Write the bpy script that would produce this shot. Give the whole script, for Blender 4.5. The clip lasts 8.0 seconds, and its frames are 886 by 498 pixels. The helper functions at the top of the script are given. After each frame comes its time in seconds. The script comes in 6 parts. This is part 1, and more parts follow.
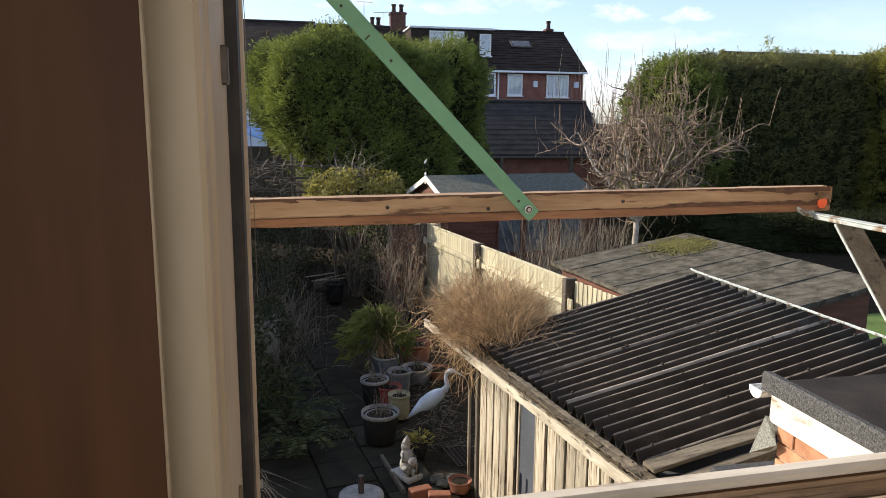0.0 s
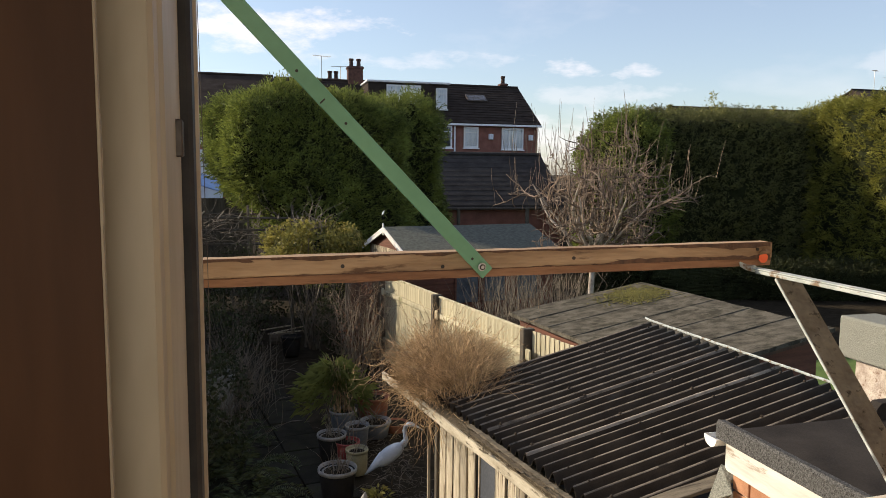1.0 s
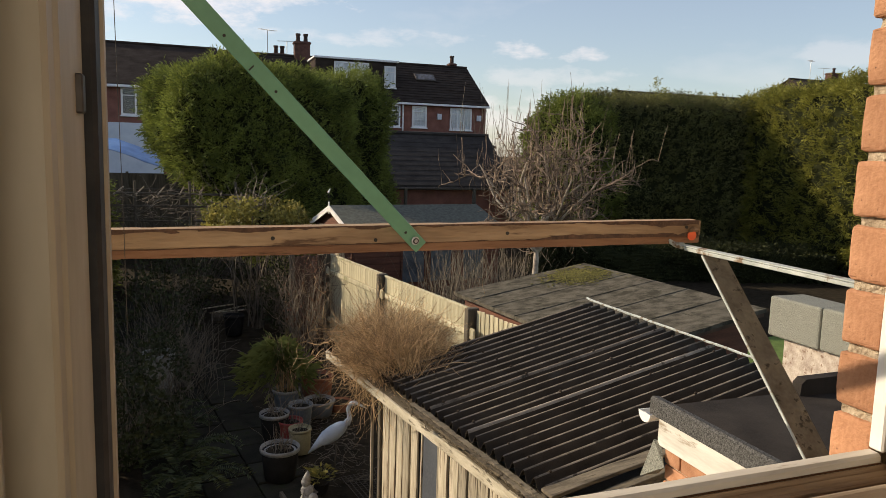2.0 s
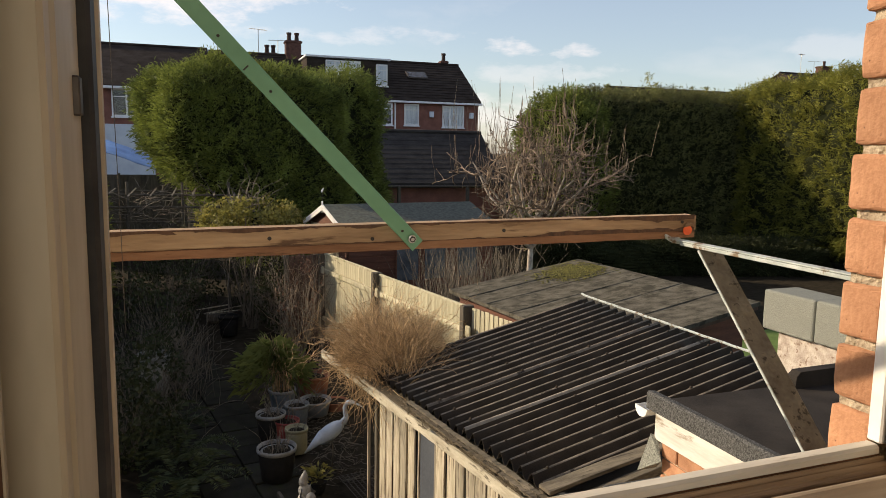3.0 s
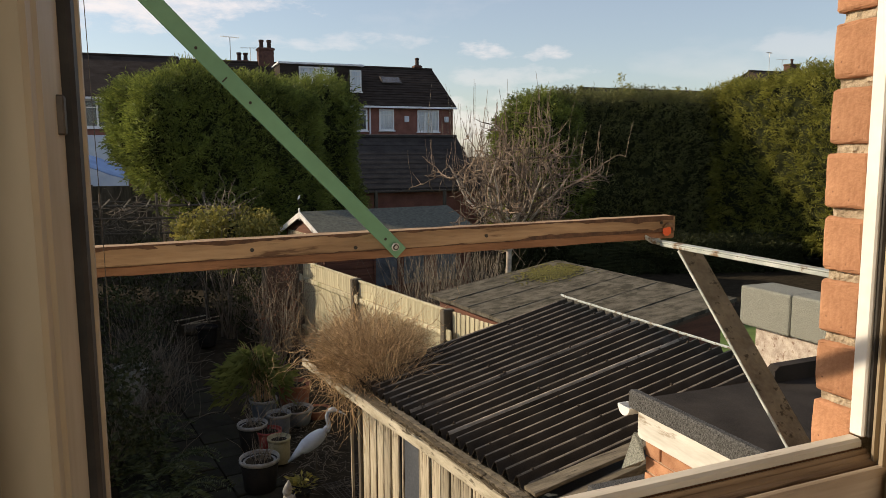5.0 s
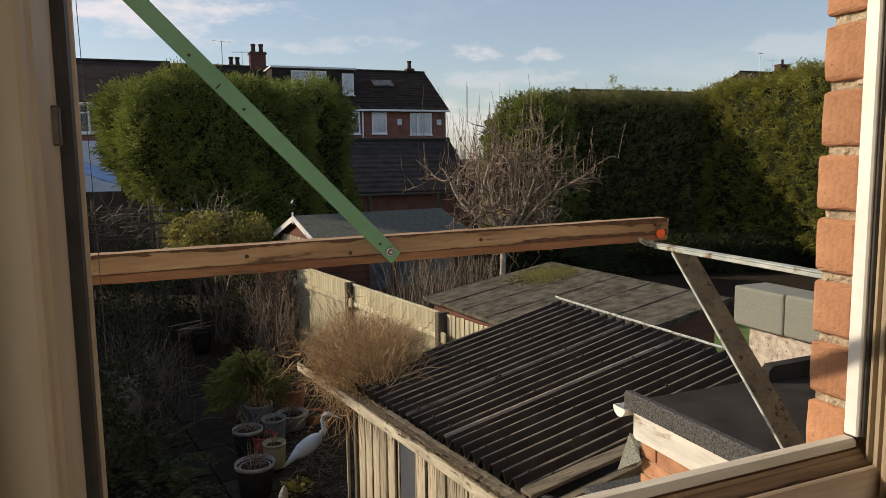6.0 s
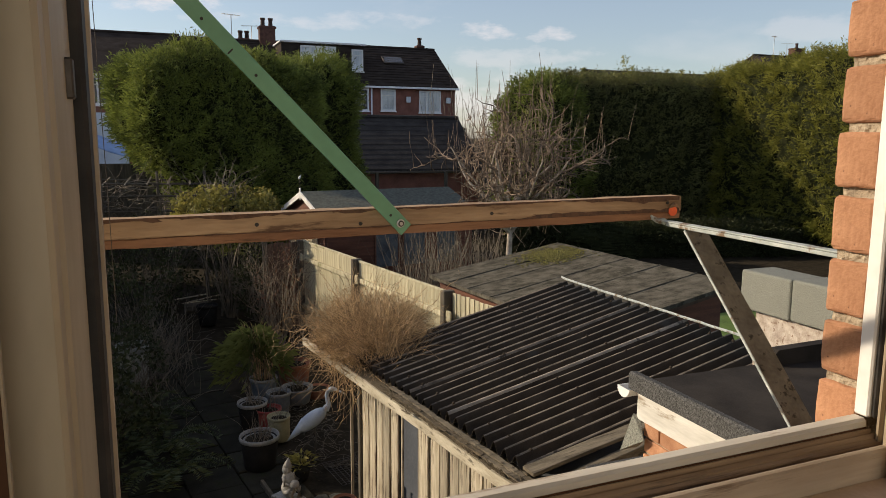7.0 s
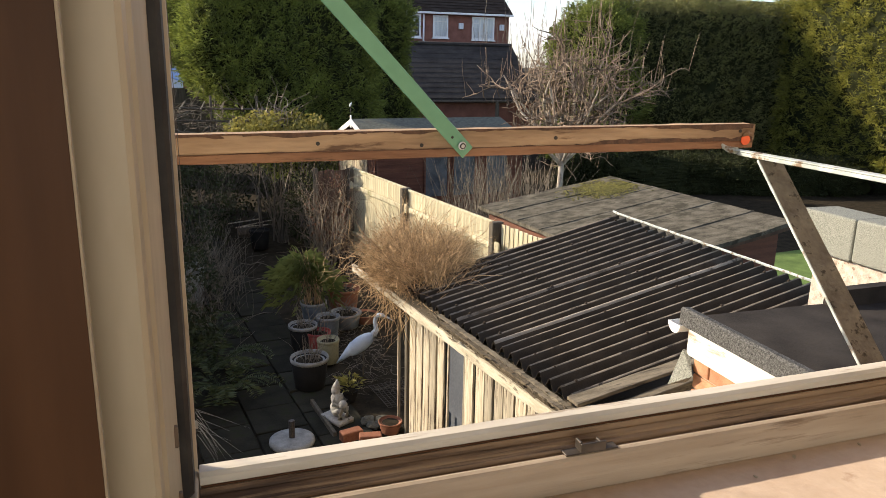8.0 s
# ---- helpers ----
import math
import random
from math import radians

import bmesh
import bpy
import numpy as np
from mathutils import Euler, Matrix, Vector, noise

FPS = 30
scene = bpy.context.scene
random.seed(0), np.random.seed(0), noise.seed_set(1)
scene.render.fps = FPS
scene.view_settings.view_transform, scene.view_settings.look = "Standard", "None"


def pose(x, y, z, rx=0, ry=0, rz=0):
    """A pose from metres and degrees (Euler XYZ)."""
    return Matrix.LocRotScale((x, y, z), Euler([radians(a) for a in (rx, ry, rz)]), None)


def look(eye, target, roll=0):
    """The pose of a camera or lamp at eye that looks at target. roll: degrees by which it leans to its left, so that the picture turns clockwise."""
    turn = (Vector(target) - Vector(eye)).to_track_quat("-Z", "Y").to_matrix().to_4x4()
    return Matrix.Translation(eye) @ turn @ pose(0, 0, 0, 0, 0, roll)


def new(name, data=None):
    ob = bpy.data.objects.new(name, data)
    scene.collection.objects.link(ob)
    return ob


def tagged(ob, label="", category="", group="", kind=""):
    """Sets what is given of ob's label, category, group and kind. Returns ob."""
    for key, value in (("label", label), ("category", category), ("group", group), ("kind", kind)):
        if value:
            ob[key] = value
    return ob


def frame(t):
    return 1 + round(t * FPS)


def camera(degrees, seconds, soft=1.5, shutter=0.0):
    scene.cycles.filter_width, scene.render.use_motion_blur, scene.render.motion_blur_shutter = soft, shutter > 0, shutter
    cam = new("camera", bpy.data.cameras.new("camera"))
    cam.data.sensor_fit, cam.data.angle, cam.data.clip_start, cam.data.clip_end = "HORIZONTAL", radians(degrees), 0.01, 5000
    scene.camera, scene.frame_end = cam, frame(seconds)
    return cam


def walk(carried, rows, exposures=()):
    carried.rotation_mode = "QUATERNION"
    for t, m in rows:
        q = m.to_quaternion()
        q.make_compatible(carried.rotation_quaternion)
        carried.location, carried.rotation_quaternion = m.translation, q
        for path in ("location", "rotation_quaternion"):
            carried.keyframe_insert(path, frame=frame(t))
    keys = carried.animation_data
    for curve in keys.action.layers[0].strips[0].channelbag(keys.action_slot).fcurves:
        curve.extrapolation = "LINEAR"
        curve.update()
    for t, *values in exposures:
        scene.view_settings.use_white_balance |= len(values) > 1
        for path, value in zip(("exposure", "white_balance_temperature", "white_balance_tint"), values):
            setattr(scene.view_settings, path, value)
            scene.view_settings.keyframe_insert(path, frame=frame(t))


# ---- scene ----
cam = camera(62.2, 8.0, soft=0.7)

PATH = [
    (0, (0.005, 0.027, 4.144), (0.41, 1.956, 3.801), 0.5),
    (0.5, (0.003, 0.022, 4.156), (0.439, 1.959, 3.915), 0.1),
    (1, (0.007, 0.014, 4.157), (0.526, 1.935, 3.951), 0.5),
    (1.5, (0.024, 0.011, 4.153), (0.632, 1.904, 3.942), 1.0),
    (2, (0.029, 0.012, 4.147), (0.684, 1.884, 3.89), 1.6),
    (3.5, (0.022, 0.014, 4.148), (0.703, 1.876, 3.884), 0.5),
    (4, (0.02, 0.014, 4.149), (0.721, 1.869, 3.886), 0.2),
    (4.5, (0.018, 0.015, 4.15), (0.733, 1.865, 3.892), 0.0),
    (6, (0.015, 0.014, 4.155), (0.757, 1.855, 3.91), -0.8),
    (6.5, (0.013, 0.016, 4.151), (0.761, 1.854, 3.898), -0.6),
    (7, (0.011, 0.021, 4.144), (0.734, 1.861, 3.843), 0.3),
    (7.5, (0.011, 0.021, 4.137), (0.668, 1.878, 3.793), 0.9),
    (8, (-0.002, 0.041, 4.13), (0.589, 1.889, 3.644), 1.1),
]

# the picture brightens a little towards the dark room at both ends of the shot
EXPOSURES = [(0.0, 0.72, 6250, 10), (0.6, 0.44, 6600, 10), (1.2, 0.37, 6850, 10), (1.6, 0.32, 6980, 10), (2.0, 0.16, 7100, 10), (3.5, 0.30, 7200, 10), (4.5, 0.18, 7300, 10), (6.0, -0.07, 7000, 10), (6.5, -0.13, 6920, 10), (7.0, -0.02, 6980, 10), (7.5, 0.24, 6950, 10), (8.0, 0.91, 6750, 10)]
walk(cam, [(t, look(eye, target, roll)) for t, eye, target, roll in PATH], EXPOSURES)

# ---------------------------------------------------------------- light
SUN_TO = Vector((-0.85, 0.53, 0.466)).normalized()
SUN_EL = math.asin(SUN_TO.z)
world = bpy.data.worlds.new("sky_world")
scene.world = world
world.use_nodes = True
wn, wl = world.node_tree.nodes, world.node_tree.links
bg = wn["Background"]
sky = wn.new("ShaderNodeTexSky")
sky.sky_type = "NISHITA"
sky.sun_disc = False
sky.sun_elevation = SUN_EL
sky.sun_rotation = math.atan2(SUN_TO.x, SUN_TO.y)
sky.air_density, sky.dust_density, sky.ozone_density = 1.0, 0.8, 3.0
coord = wn.new("ShaderNodeTexCoord")
stretch = wn.new("ShaderNodeMapping")
stretch.inputs["Scale"].default_value = (1.0, 1.0, 2.6)
wl.new(coord.outputs["Generated"], stretch.inputs["Vector"])
cloud = wn.new("ShaderNodeTexNoise")
cloud.inputs["Scale"].default_value = 5.2
cloud.inputs["Detail"].default_value = 9.0
cloud.inputs["Roughness"].default_value = 0.55
wl.new(stretch.outputs["Vector"], cloud.inputs["Vector"])
cramp = wn.new("ShaderNodeValToRGB")
cramp.color_ramp.elements[0].position, cramp.color_ramp.elements[0].color = 0.55, (0.16, 0.16, 0.16, 1)
cramp.color_ramp.elements[1].position, cramp.color_ramp.elements[1].color = 0.78, (0.34, 0.34, 0.34, 1)
wl.new(cloud.outputs["Fac"], cramp.inputs["Fac"])
# drifting cumulus: a bank and a few puffs, each frayed by noise
warp = wn.new("ShaderNodeTexNoise")
warp.inputs["Scale"].default_value, warp.inputs["Detail"].default_value, warp.inputs["Roughness"].default_value = 11.0, 9.0, 0.62
wl.new(stretch.outputs["Vector"], warp.inputs["Vector"])
total = cramp.outputs["Color"]
for (cx, cy, cz), wide, tall, most in (((0.02, 0.986, 0.180), 0.19, 0.034, 0.85), ((-0.12, 0.98, 0.165), 0.16, 0.030, 0.7), ((0.20, 0.97, 0.148), 0.20, 0.016, 0.45), ((0.415, 0.90, 0.137), 0.055, 0.016, 0.75),
                                       ((0.492, 0.862, 0.134), 0.048, 0.013, 0.7), ((0.735, 0.668, 0.130), 0.09, 0.020, 0.36), ((0.40, 0.90, 0.105), 0.22, 0.016, 0.4), ((0.30, 0.80, 0.52), 0.35, 0.10, 0.6), ((0.36, 0.93, 0.045), 0.60, 0.045, 0.6)):
    c = Vector((cx, cy, cz))
    e = Vector((cy, -cx, 0)).normalized()
    off = wn.new("ShaderNodeVectorMath")
    off.operation = "SUBTRACT"
    wl.new(coord.outputs["Generated"], off.inputs[0])
    off.inputs[1].default_value = c
    axes = []
    for way in (e / wide, Vector((0, 0, 1 / tall))):
        dot = wn.new("ShaderNodeVectorMath")
        dot.operation = "DOT_PRODUCT"
        wl.new(off.outputs["Vector"], dot.inputs[0])
        dot.inputs[1].default_value = way
        sq = wn.new("ShaderNodeMath")
        sq.operation = "POWER"
        sq.inputs[1].default_value = 2.0
        wl.new(dot.outputs["Value"], sq.inputs[0])
        axes.append(sq)
    add = wn.new("ShaderNodeMath")
    wl.new(axes[0].outputs[0], add.inputs[0])
    wl.new(axes[1].outputs[0], add.inputs[1])
    fray = wn.new("ShaderNodeMath")
    fray.operation = "MULTIPLY_ADD"
    wl.new(warp.outputs["Fac"], fray.inputs[0])
    fray.inputs[1].default_value = -4.2
    wl.new(add.outputs[0], fray.inputs[2])
    edge = wn.new("ShaderNodeMapRange")
    edge.interpolation_type = "SMOOTHSTEP"
    for key, value in (("From Min", -1.05), ("From Max", -2.5), ("To Min", 0.0), ("To Max", most)):
        edge.inputs[key].default_value = value
    wl.new(fray.outputs[0], edge.inputs["Value"])
    larger = wn.new("ShaderNodeMath")
    larger.operation = "MAXIMUM"
    wl.new(total, larger.inputs[0])
    wl.new(edge.outputs[0], larger.inputs[1])
    total = larger.outputs[0]
cmix = wn.new("ShaderNodeMixRGB")
cmix.inputs["Color2"].default_value = (6.9, 6.6, 7.0, 1)
wl.new(total, cmix.inputs["Fac"])
wl.new(sky.outputs["Color"], cmix.inputs["Color1"])
wl.new(cmix.outputs["Color"], bg.inputs["Color"])
bg.inputs["Strength"].default_value = 0.135

sun = new("sun", bpy.data.lights.new("sun", "SUN"))
sun.data.energy, sun.data.angle, sun.data.color = 5.0, radians(0.6), (1.0, 0.86, 0.68)
sun.matrix_world = look(SUN_TO * 60, (0, 0, 0))


# added fill lamp behind the camera that brightens the inner frame
back = new("back_window_daylight", bpy.data.lights.new("back_window_daylight", "AREA"))
back.data.shape, back.data.size, back.data.size_y = "RECTANGLE", 2.9, 1.3
back.data.energy, back.data.color = 26.0, (1.0, 0.93, 0.84)
back.matrix_world = look((0, -3.19, 4.2), (0, 0, 4.1))


# ---------------------------------------------------------------- materials
def mat(name, dark, light, scale=8.0, rough=0.8, bump=0.2, metal=0.0, fine=60.0, vary=0.0, island=0.0,
        stretch=(1, 1, 1), spots=None, spot_scale=3.0, spot_at=0.58, spec=0.4, coords="Object"):
    """A two-scale noise surface: a broad drift between two colours, fine grain, optional stains and piece-to-piece variation."""
    m = bpy.data.materials.new(name)
    m.use_nodes = True
    n, l = m.node_tree.nodes, m.node_tree.links
    b = n["Principled BSDF"]
    tc, mp = n.new("ShaderNodeTexCoord"), n.new("ShaderNodeMapping")
    mp.inputs["Scale"].default_value = stretch
    l.new(tc.outputs[coords], mp.inputs["Vector"])
    big, small = n.new("ShaderNodeTexNoise"), n.new("ShaderNodeTexNoise")
    big.inputs["Scale"].default_value, big.inputs["Detail"].default_value = scale, 6
    small.inputs["Scale"].default_value, small.inputs["Detail"].default_value = fine, 4
    for t in (big, small):
        l.new(mp.outputs["Vector"], t.inputs["Vector"])
    add = n.new("ShaderNodeMath")
    add.operation = "MULTIPLY_ADD"
    l.new(small.outputs["Fac"], add.inputs[0])
    add.inputs[1].default_value = 0.45
    l.new(big.outputs["Fac"], add.inputs[2])
    ramp = n.new("ShaderNodeValToRGB")
    ramp.color_ramp.elements[0].position, ramp.color_ramp.elements[0].color = 0.48, (*dark, 1)
    ramp.color_ramp.elements[1].position, ramp.color_ramp.elements[1].color = 0.95, (*light, 1)
    l.new(add.outputs[0], ramp.inputs["Fac"])
    colour = ramp.outputs["Color"]
    if spots:
        st = n.new("ShaderNodeTexNoise")
        st.inputs["Scale"].default_value, st.inputs["Detail"].default_value = spot_scale, 8
        st.inputs["Roughness"].default_value = 0.65
        l.new(mp.outputs["Vector"], st.inputs["Vector"])
        sr = n.new("ShaderNodeValToRGB")
        sr.color_ramp.elements[0].position, sr.color_ramp.elements[1].position = spot_at, spot_at + 0.07
        l.new(st.outputs["Fac"], sr.inputs["Fac"])
        sm = n.new("ShaderNodeMixRGB")
        sm.inputs["Color2"].default_value = (*spots, 1)
        l.new(sr.outputs["Color"], sm.inputs["Fac"])
        l.new(colour, sm.inputs["Color1"])
        colour = sm.outputs["Color"]
    if vary or island:
        hv = n.new("ShaderNodeHueSaturation")
        rnd = n.new("ShaderNodeObjectInfo").outputs["Random"] if vary else n.new("ShaderNodeNewGeometry").outputs["Random Per Island"]
        rng = n.new("ShaderNodeMapRange")
        amount = vary or island
        rng.inputs["To Min"].default_value, rng.inputs["To Max"].default_value = 1 - amount, 1 + amount
        l.new(rnd, rng.inputs["Value"])
        l.new(rng.outputs[0], hv.inputs["Value"])
        l.new(colour, hv.inputs["Color"])
        colour = hv.outputs["Color"]
    l.new(colour, b.inputs["Base Color"])
    b.inputs["Roughness"].default_value, b.inputs["Metallic"].default_value = rough, metal
    b.inputs["Specular IOR Level"].default_value = spec
    if bump:
        bp = n.new("ShaderNodeBump")
        bp.inputs["Strength"].default_value, bp.inputs["Distance"].default_value = bump, 0.01
        l.new(add.outputs[0], bp.inputs["Height"])
        l.new(bp.outputs["Normal"], b.inputs["Normal"])
    return m


def leaf_mat(name, dark, light, through_light=0.25, rough=0.6):
    """Leaves: colour from clump to clump, a little light through the blade."""
    m = bpy.data.materials.new(name)
    m.use_nodes = True
    n, l = m.node_tree.nodes, m.node_tree.links
    b = n["Principled BSDF"]
    g = n.new("ShaderNodeNewGeometry")
    tc, big = n.new("ShaderNodeTexCoord"), n.new("ShaderNodeTexNoise")
    big.inputs["Scale"].default_value, big.inputs["Detail"].default_value = 1.6, 5
    l.new(tc.outputs["Object"], big.inputs["Vector"])
    add = n.new("ShaderNodeMath")
    add.operation = "MULTIPLY_ADD"
    l.new(g.outputs["Random Per Island"], add.inputs[0])
    add.inputs[1].default_value = 0.34
    l.new(big.outputs["Fac"], add.inputs[2])
    ramp = n.new("ShaderNodeValToRGB")
    ramp.color_ramp.elements[0].position, ramp.color_ramp.elements[0].color = 0.35, (*dark, 1)
    ramp.color_ramp.elements[1].position, ramp.color_ramp.elements[1].color = 1.05, (*light, 1)
    l.new(add.outputs[0], ramp.inputs["Fac"])
    l.new(ramp.outputs["Color"], b.inputs["Base Color"])
    b.inputs["Roughness"].default_value = rough
    b.inputs["Specular IOR Level"].default_value = 0.25
    tr = n.new("ShaderNodeBsdfTranslucent")
    l.new(ramp.outputs["Color"], tr.inputs["Color"])
    mix = n.new("ShaderNodeMixShader")
    mix.inputs["Fac"].default_value = through_light
    l.new(b.outputs["BSDF"], mix.inputs[1])
    l.new(tr.outputs["BSDF"], mix.inputs[2])
    l.new(mix.outputs["Shader"], n["Material Output"].inputs["Surface"])
    return m


def glass_mat(name, tint=(0.75, 0.8, 0.85)):
    m = bpy.data.materials.new(name)
    m.use_nodes = True
    b = m.node_tree.nodes["Principled BSDF"]
    b.inputs["Base Color"].default_value = (*tint, 1)
    b.inputs["Roughness"].default_value = 0.03
    b.inputs["Transmission Weight"].default_value = 1.0
    b.inputs["IOR"].default_value = 1.45
    return m


RAIL_M = mat("dirty_cream_rail", (0.225, 0.166, 0.115), (0.45, 0.37, 0.285), scale=26, rough=0.6, bump=0.4, fine=110, stretch=(0.07, 1, 1), spots=(0.15, 0.10, 0.065), spot_scale=30, spot_at=0.60)
RAIL_D = mat("bare_dirty_rail_ledge", (0.105, 0.058, 0.030), (0.34, 0.235, 0.145), scale=40, rough=0.7, bump=0.45, fine=140, stretch=(0.05, 1, 1), spots=(0.050, 0.027, 0.015), spot_scale=34, spot_at=0.53)
LIP_M = mat("worn_sunlit_lip", (0.38, 0.335, 0.27), (0.63, 0.59, 0.515), scale=20, rough=0.55, bump=0.25, stretch=(0.15, 1, 1), spots=(0.25, 0.185, 0.12), spot_scale=30, spot_at=0.57)
PLANK = mat("grey_brown_plank", (0.065, 0.052, 0.034), (0.19, 0.158, 0.112), scale=9, rough=0.9, bump=0.6, fine=70, stretch=(0.2, 2, 2), spots=(0.045, 0.036, 0.024), spot_scale=8, spot_at=0.56)
LITTER = mat("brown_eaves_litter", (0.045, 0.034, 0.02), (0.12, 0.094, 0.06), scale=30, rough=1.0, bump=0.6, fine=120)
HINGE_M = mat("brown_painted_hinge", (0.10, 0.066, 0.045), (0.17, 0.12, 0.085), scale=40, rough=0.5, bump=0.1)
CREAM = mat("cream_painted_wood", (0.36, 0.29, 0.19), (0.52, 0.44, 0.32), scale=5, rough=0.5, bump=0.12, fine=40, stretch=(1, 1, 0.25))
FRAME = mat("weathered_cream_frame", (0.30, 0.23, 0.155), (0.46, 0.38, 0.27), scale=9, rough=0.55, bump=0.3, fine=70, stretch=(0.35, 1, 1),
            spots=(0.10, 0.065, 0.04), spot_scale=16, spot_at=0.64)
SILL = mat("worn_painted_sill", (0.42, 0.31, 0.23), (0.56, 0.45, 0.36), scale=6, rough=0.6, bump=0.25, fine=80, spots=(0.24, 0.14, 0.08), spot_scale=7, spot_at=0.62)
WHITE_TRIM = mat("white_gloss_paint", (0.66, 0.65, 0.62), (0.82, 0.81, 0.79), scale=8, rough=0.35, bump=0.06)
SEAL = mat("black_rubber_seal", (0.012, 0.010, 0.009), (0.035, 0.03, 0.026), scale=30, rough=0.6, bump=0.1)
BROWN = mat("dark_brown_stained_wood", (0.040, 0.018, 0.009), (0.098, 0.046, 0.022), spec=0.14, scale=7, rough=0.5, bump=0.12, fine=45, stretch=(1, 1, 0.12))
STEEL_DARK = mat("dull_brown_steel", (0.05, 0.042, 0.035), (0.12, 0.10, 0.085), scale=40, rough=0.5, metal=0.6, bump=0.1)
PLASTER = mat("room_wall_paint", (0.55, 0.48, 0.38), (0.66, 0.58, 0.47), scale=3, rough=0.9, bump=0.1)
CARPET = mat("room_floor_carpet", (0.20, 0.15, 0.11), (0.32, 0.25, 0.19), scale=6, rough=1.0, bump=0.4)
BRICK_OR = mat("orange_red_brick", (0.305, 0.138, 0.072), (0.47, 0.245, 0.138), scale=16, rough=0.9, bump=0.35, fine=180, vary=0.15,
               spots=(0.13, 0.06, 0.04), spot_scale=75, spot_at=0.655, coords="Object")
MORTAR = mat("sandy_mortar", (0.30, 0.235, 0.165), (0.48, 0.395, 0.29), scale=40, rough=1.0, bump=0.9, fine=160)
BRICK_FAR = mat("dull_red_brick", (0.165, 0.068, 0.052), (0.27, 0.118, 0.088), scale=2.5, rough=0.9, bump=0.15, fine=18)
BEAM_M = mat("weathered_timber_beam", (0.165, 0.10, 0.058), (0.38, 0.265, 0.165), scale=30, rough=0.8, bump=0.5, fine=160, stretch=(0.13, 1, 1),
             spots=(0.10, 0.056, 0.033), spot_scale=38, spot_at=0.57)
BEAM_D = mat("red_brown_timber_edge", (0.13, 0.06, 0.032), (0.28, 0.15, 0.085), scale=30, rough=0.8, bump=0.5, fine=160, stretch=(0.13, 1, 1), spots=(0.07, 0.035, 0.02), spot_scale=40, spot_at=0.57)
BEAM_PEEL = mat("peeling_brown_varnish", (0.040, 0.020, 0.012), (0.115, 0.058, 0.034), scale=60, rough=0.7, bump=0.5, fine=220)
GREEN_P = mat("green_painted_steel", (0.10, 0.24, 0.15), (0.135, 0.305, 0.198), scale=6, rough=0.45, bump=0.06, fine=60, spots=(0.075, 0.18, 0.115), spot_scale=14, spot_at=0.66)
PALE_STEEL = mat("flaking_white_painted_steel", (0.24, 0.28, 0.27), (0.50, 0.54, 0.52), scale=25, rough=0.6, bump=0.3, spots=(0.17, 0.12, 0.075), spot_scale=30, spot_at=0.54)
GREY_STEEL = mat("mossy_grey_brace", (0.085, 0.072, 0.052), (0.20, 0.175, 0.13), scale=25, rough=0.85, bump=0.6, fine=110, spots=(0.04, 0.033, 0.02), spot_scale=55, spot_at=0.56)
RED_TAPE = mat("orange_red_paint", (0.62, 0.075, 0.02), (0.80, 0.14, 0.04), scale=30, rough=0.5, bump=0.1)
CORR = mat("black_bitumen_sheet", (0.026, 0.020, 0.014), (0.066, 0.052, 0.038), spec=0.12, scale=4, rough=0.8, bump=0.25, fine=120, spots=(0.065, 0.058, 0.05), spot_scale=2.2, spot_at=0.62)
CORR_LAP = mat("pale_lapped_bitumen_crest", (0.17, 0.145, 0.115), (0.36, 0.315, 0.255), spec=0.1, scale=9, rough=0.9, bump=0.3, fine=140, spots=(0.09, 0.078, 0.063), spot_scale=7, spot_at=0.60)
# paler bitumen that paints the sun's highlight along the crests
CORR_CREST_LIT = mat("sunlit_bitumen_crest", (0.095, 0.080, 0.063), (0.235, 0.20, 0.16), spec=0.1, scale=9, rough=0.9, bump=0.3, fine=140, spots=(0.05, 0.043, 0.036), spot_scale=7, spot_at=0.58)
FELT = mat("grey_roofing_felt", (0.045, 0.040, 0.031), (0.145, 0.132, 0.104), spec=0.05, scale=7, rough=0.95, bump=0.6, fine=60, stretch=(0.8, 1.2, 1.0), spots=(0.052, 0.048, 0.036), spot_scale=4.5, spot_at=0.54)
FELT_BLK = mat("black_roofing_felt", (0.016, 0.0135, 0.012), (0.044, 0.038, 0.033), spec=0.1, scale=5, rough=0.85, bump=0.2, fine=200, spots=(0.060, 0.054, 0.046), spot_scale=3.0, spot_at=0.64)
FELT_MIN = mat("mineral_grey_felt", (0.016, 0.016, 0.016), (0.14, 0.14, 0.137), spec=0.05, scale=170, rough=0.95, bump=0.5, fine=420)
FELT_PALE = mat("pale_mineral_felt", (0.085, 0.09, 0.078), (0.31, 0.315, 0.275), spec=0.1, scale=150, rough=0.95, bump=0.4, fine=220)
PAINT_OLD = mat("flaking_white_fascia", (0.46, 0.445, 0.40), (0.68, 0.66, 0.61), scale=10, rough=0.7, bump=0.5, fine=60, stretch=(1, 0.2, 1), spots=(0.27, 0.22, 0.16), spot_scale=14, spot_at=0.56)
BOARD = mat("pale_weathered_board", (0.19, 0.155, 0.105), (0.53, 0.475, 0.36), scale=7, rough=0.9, bump=0.7, fine=50, stretch=(3.2, 3.2, 0.15), vary=0.3,
            spots=(0.075, 0.05, 0.032), spot_scale=9, spot_at=0.51)
BOARD_Y = mat("weathered_gutter_board", (0.25, 0.215, 0.15), (0.52, 0.47, 0.365), scale=7, rough=0.9, bump=0.5, fine=60, stretch=(2, 0.3, 2), spots=(0.11, 0.092, 0.065), spot_scale=9, spot_at=0.55)
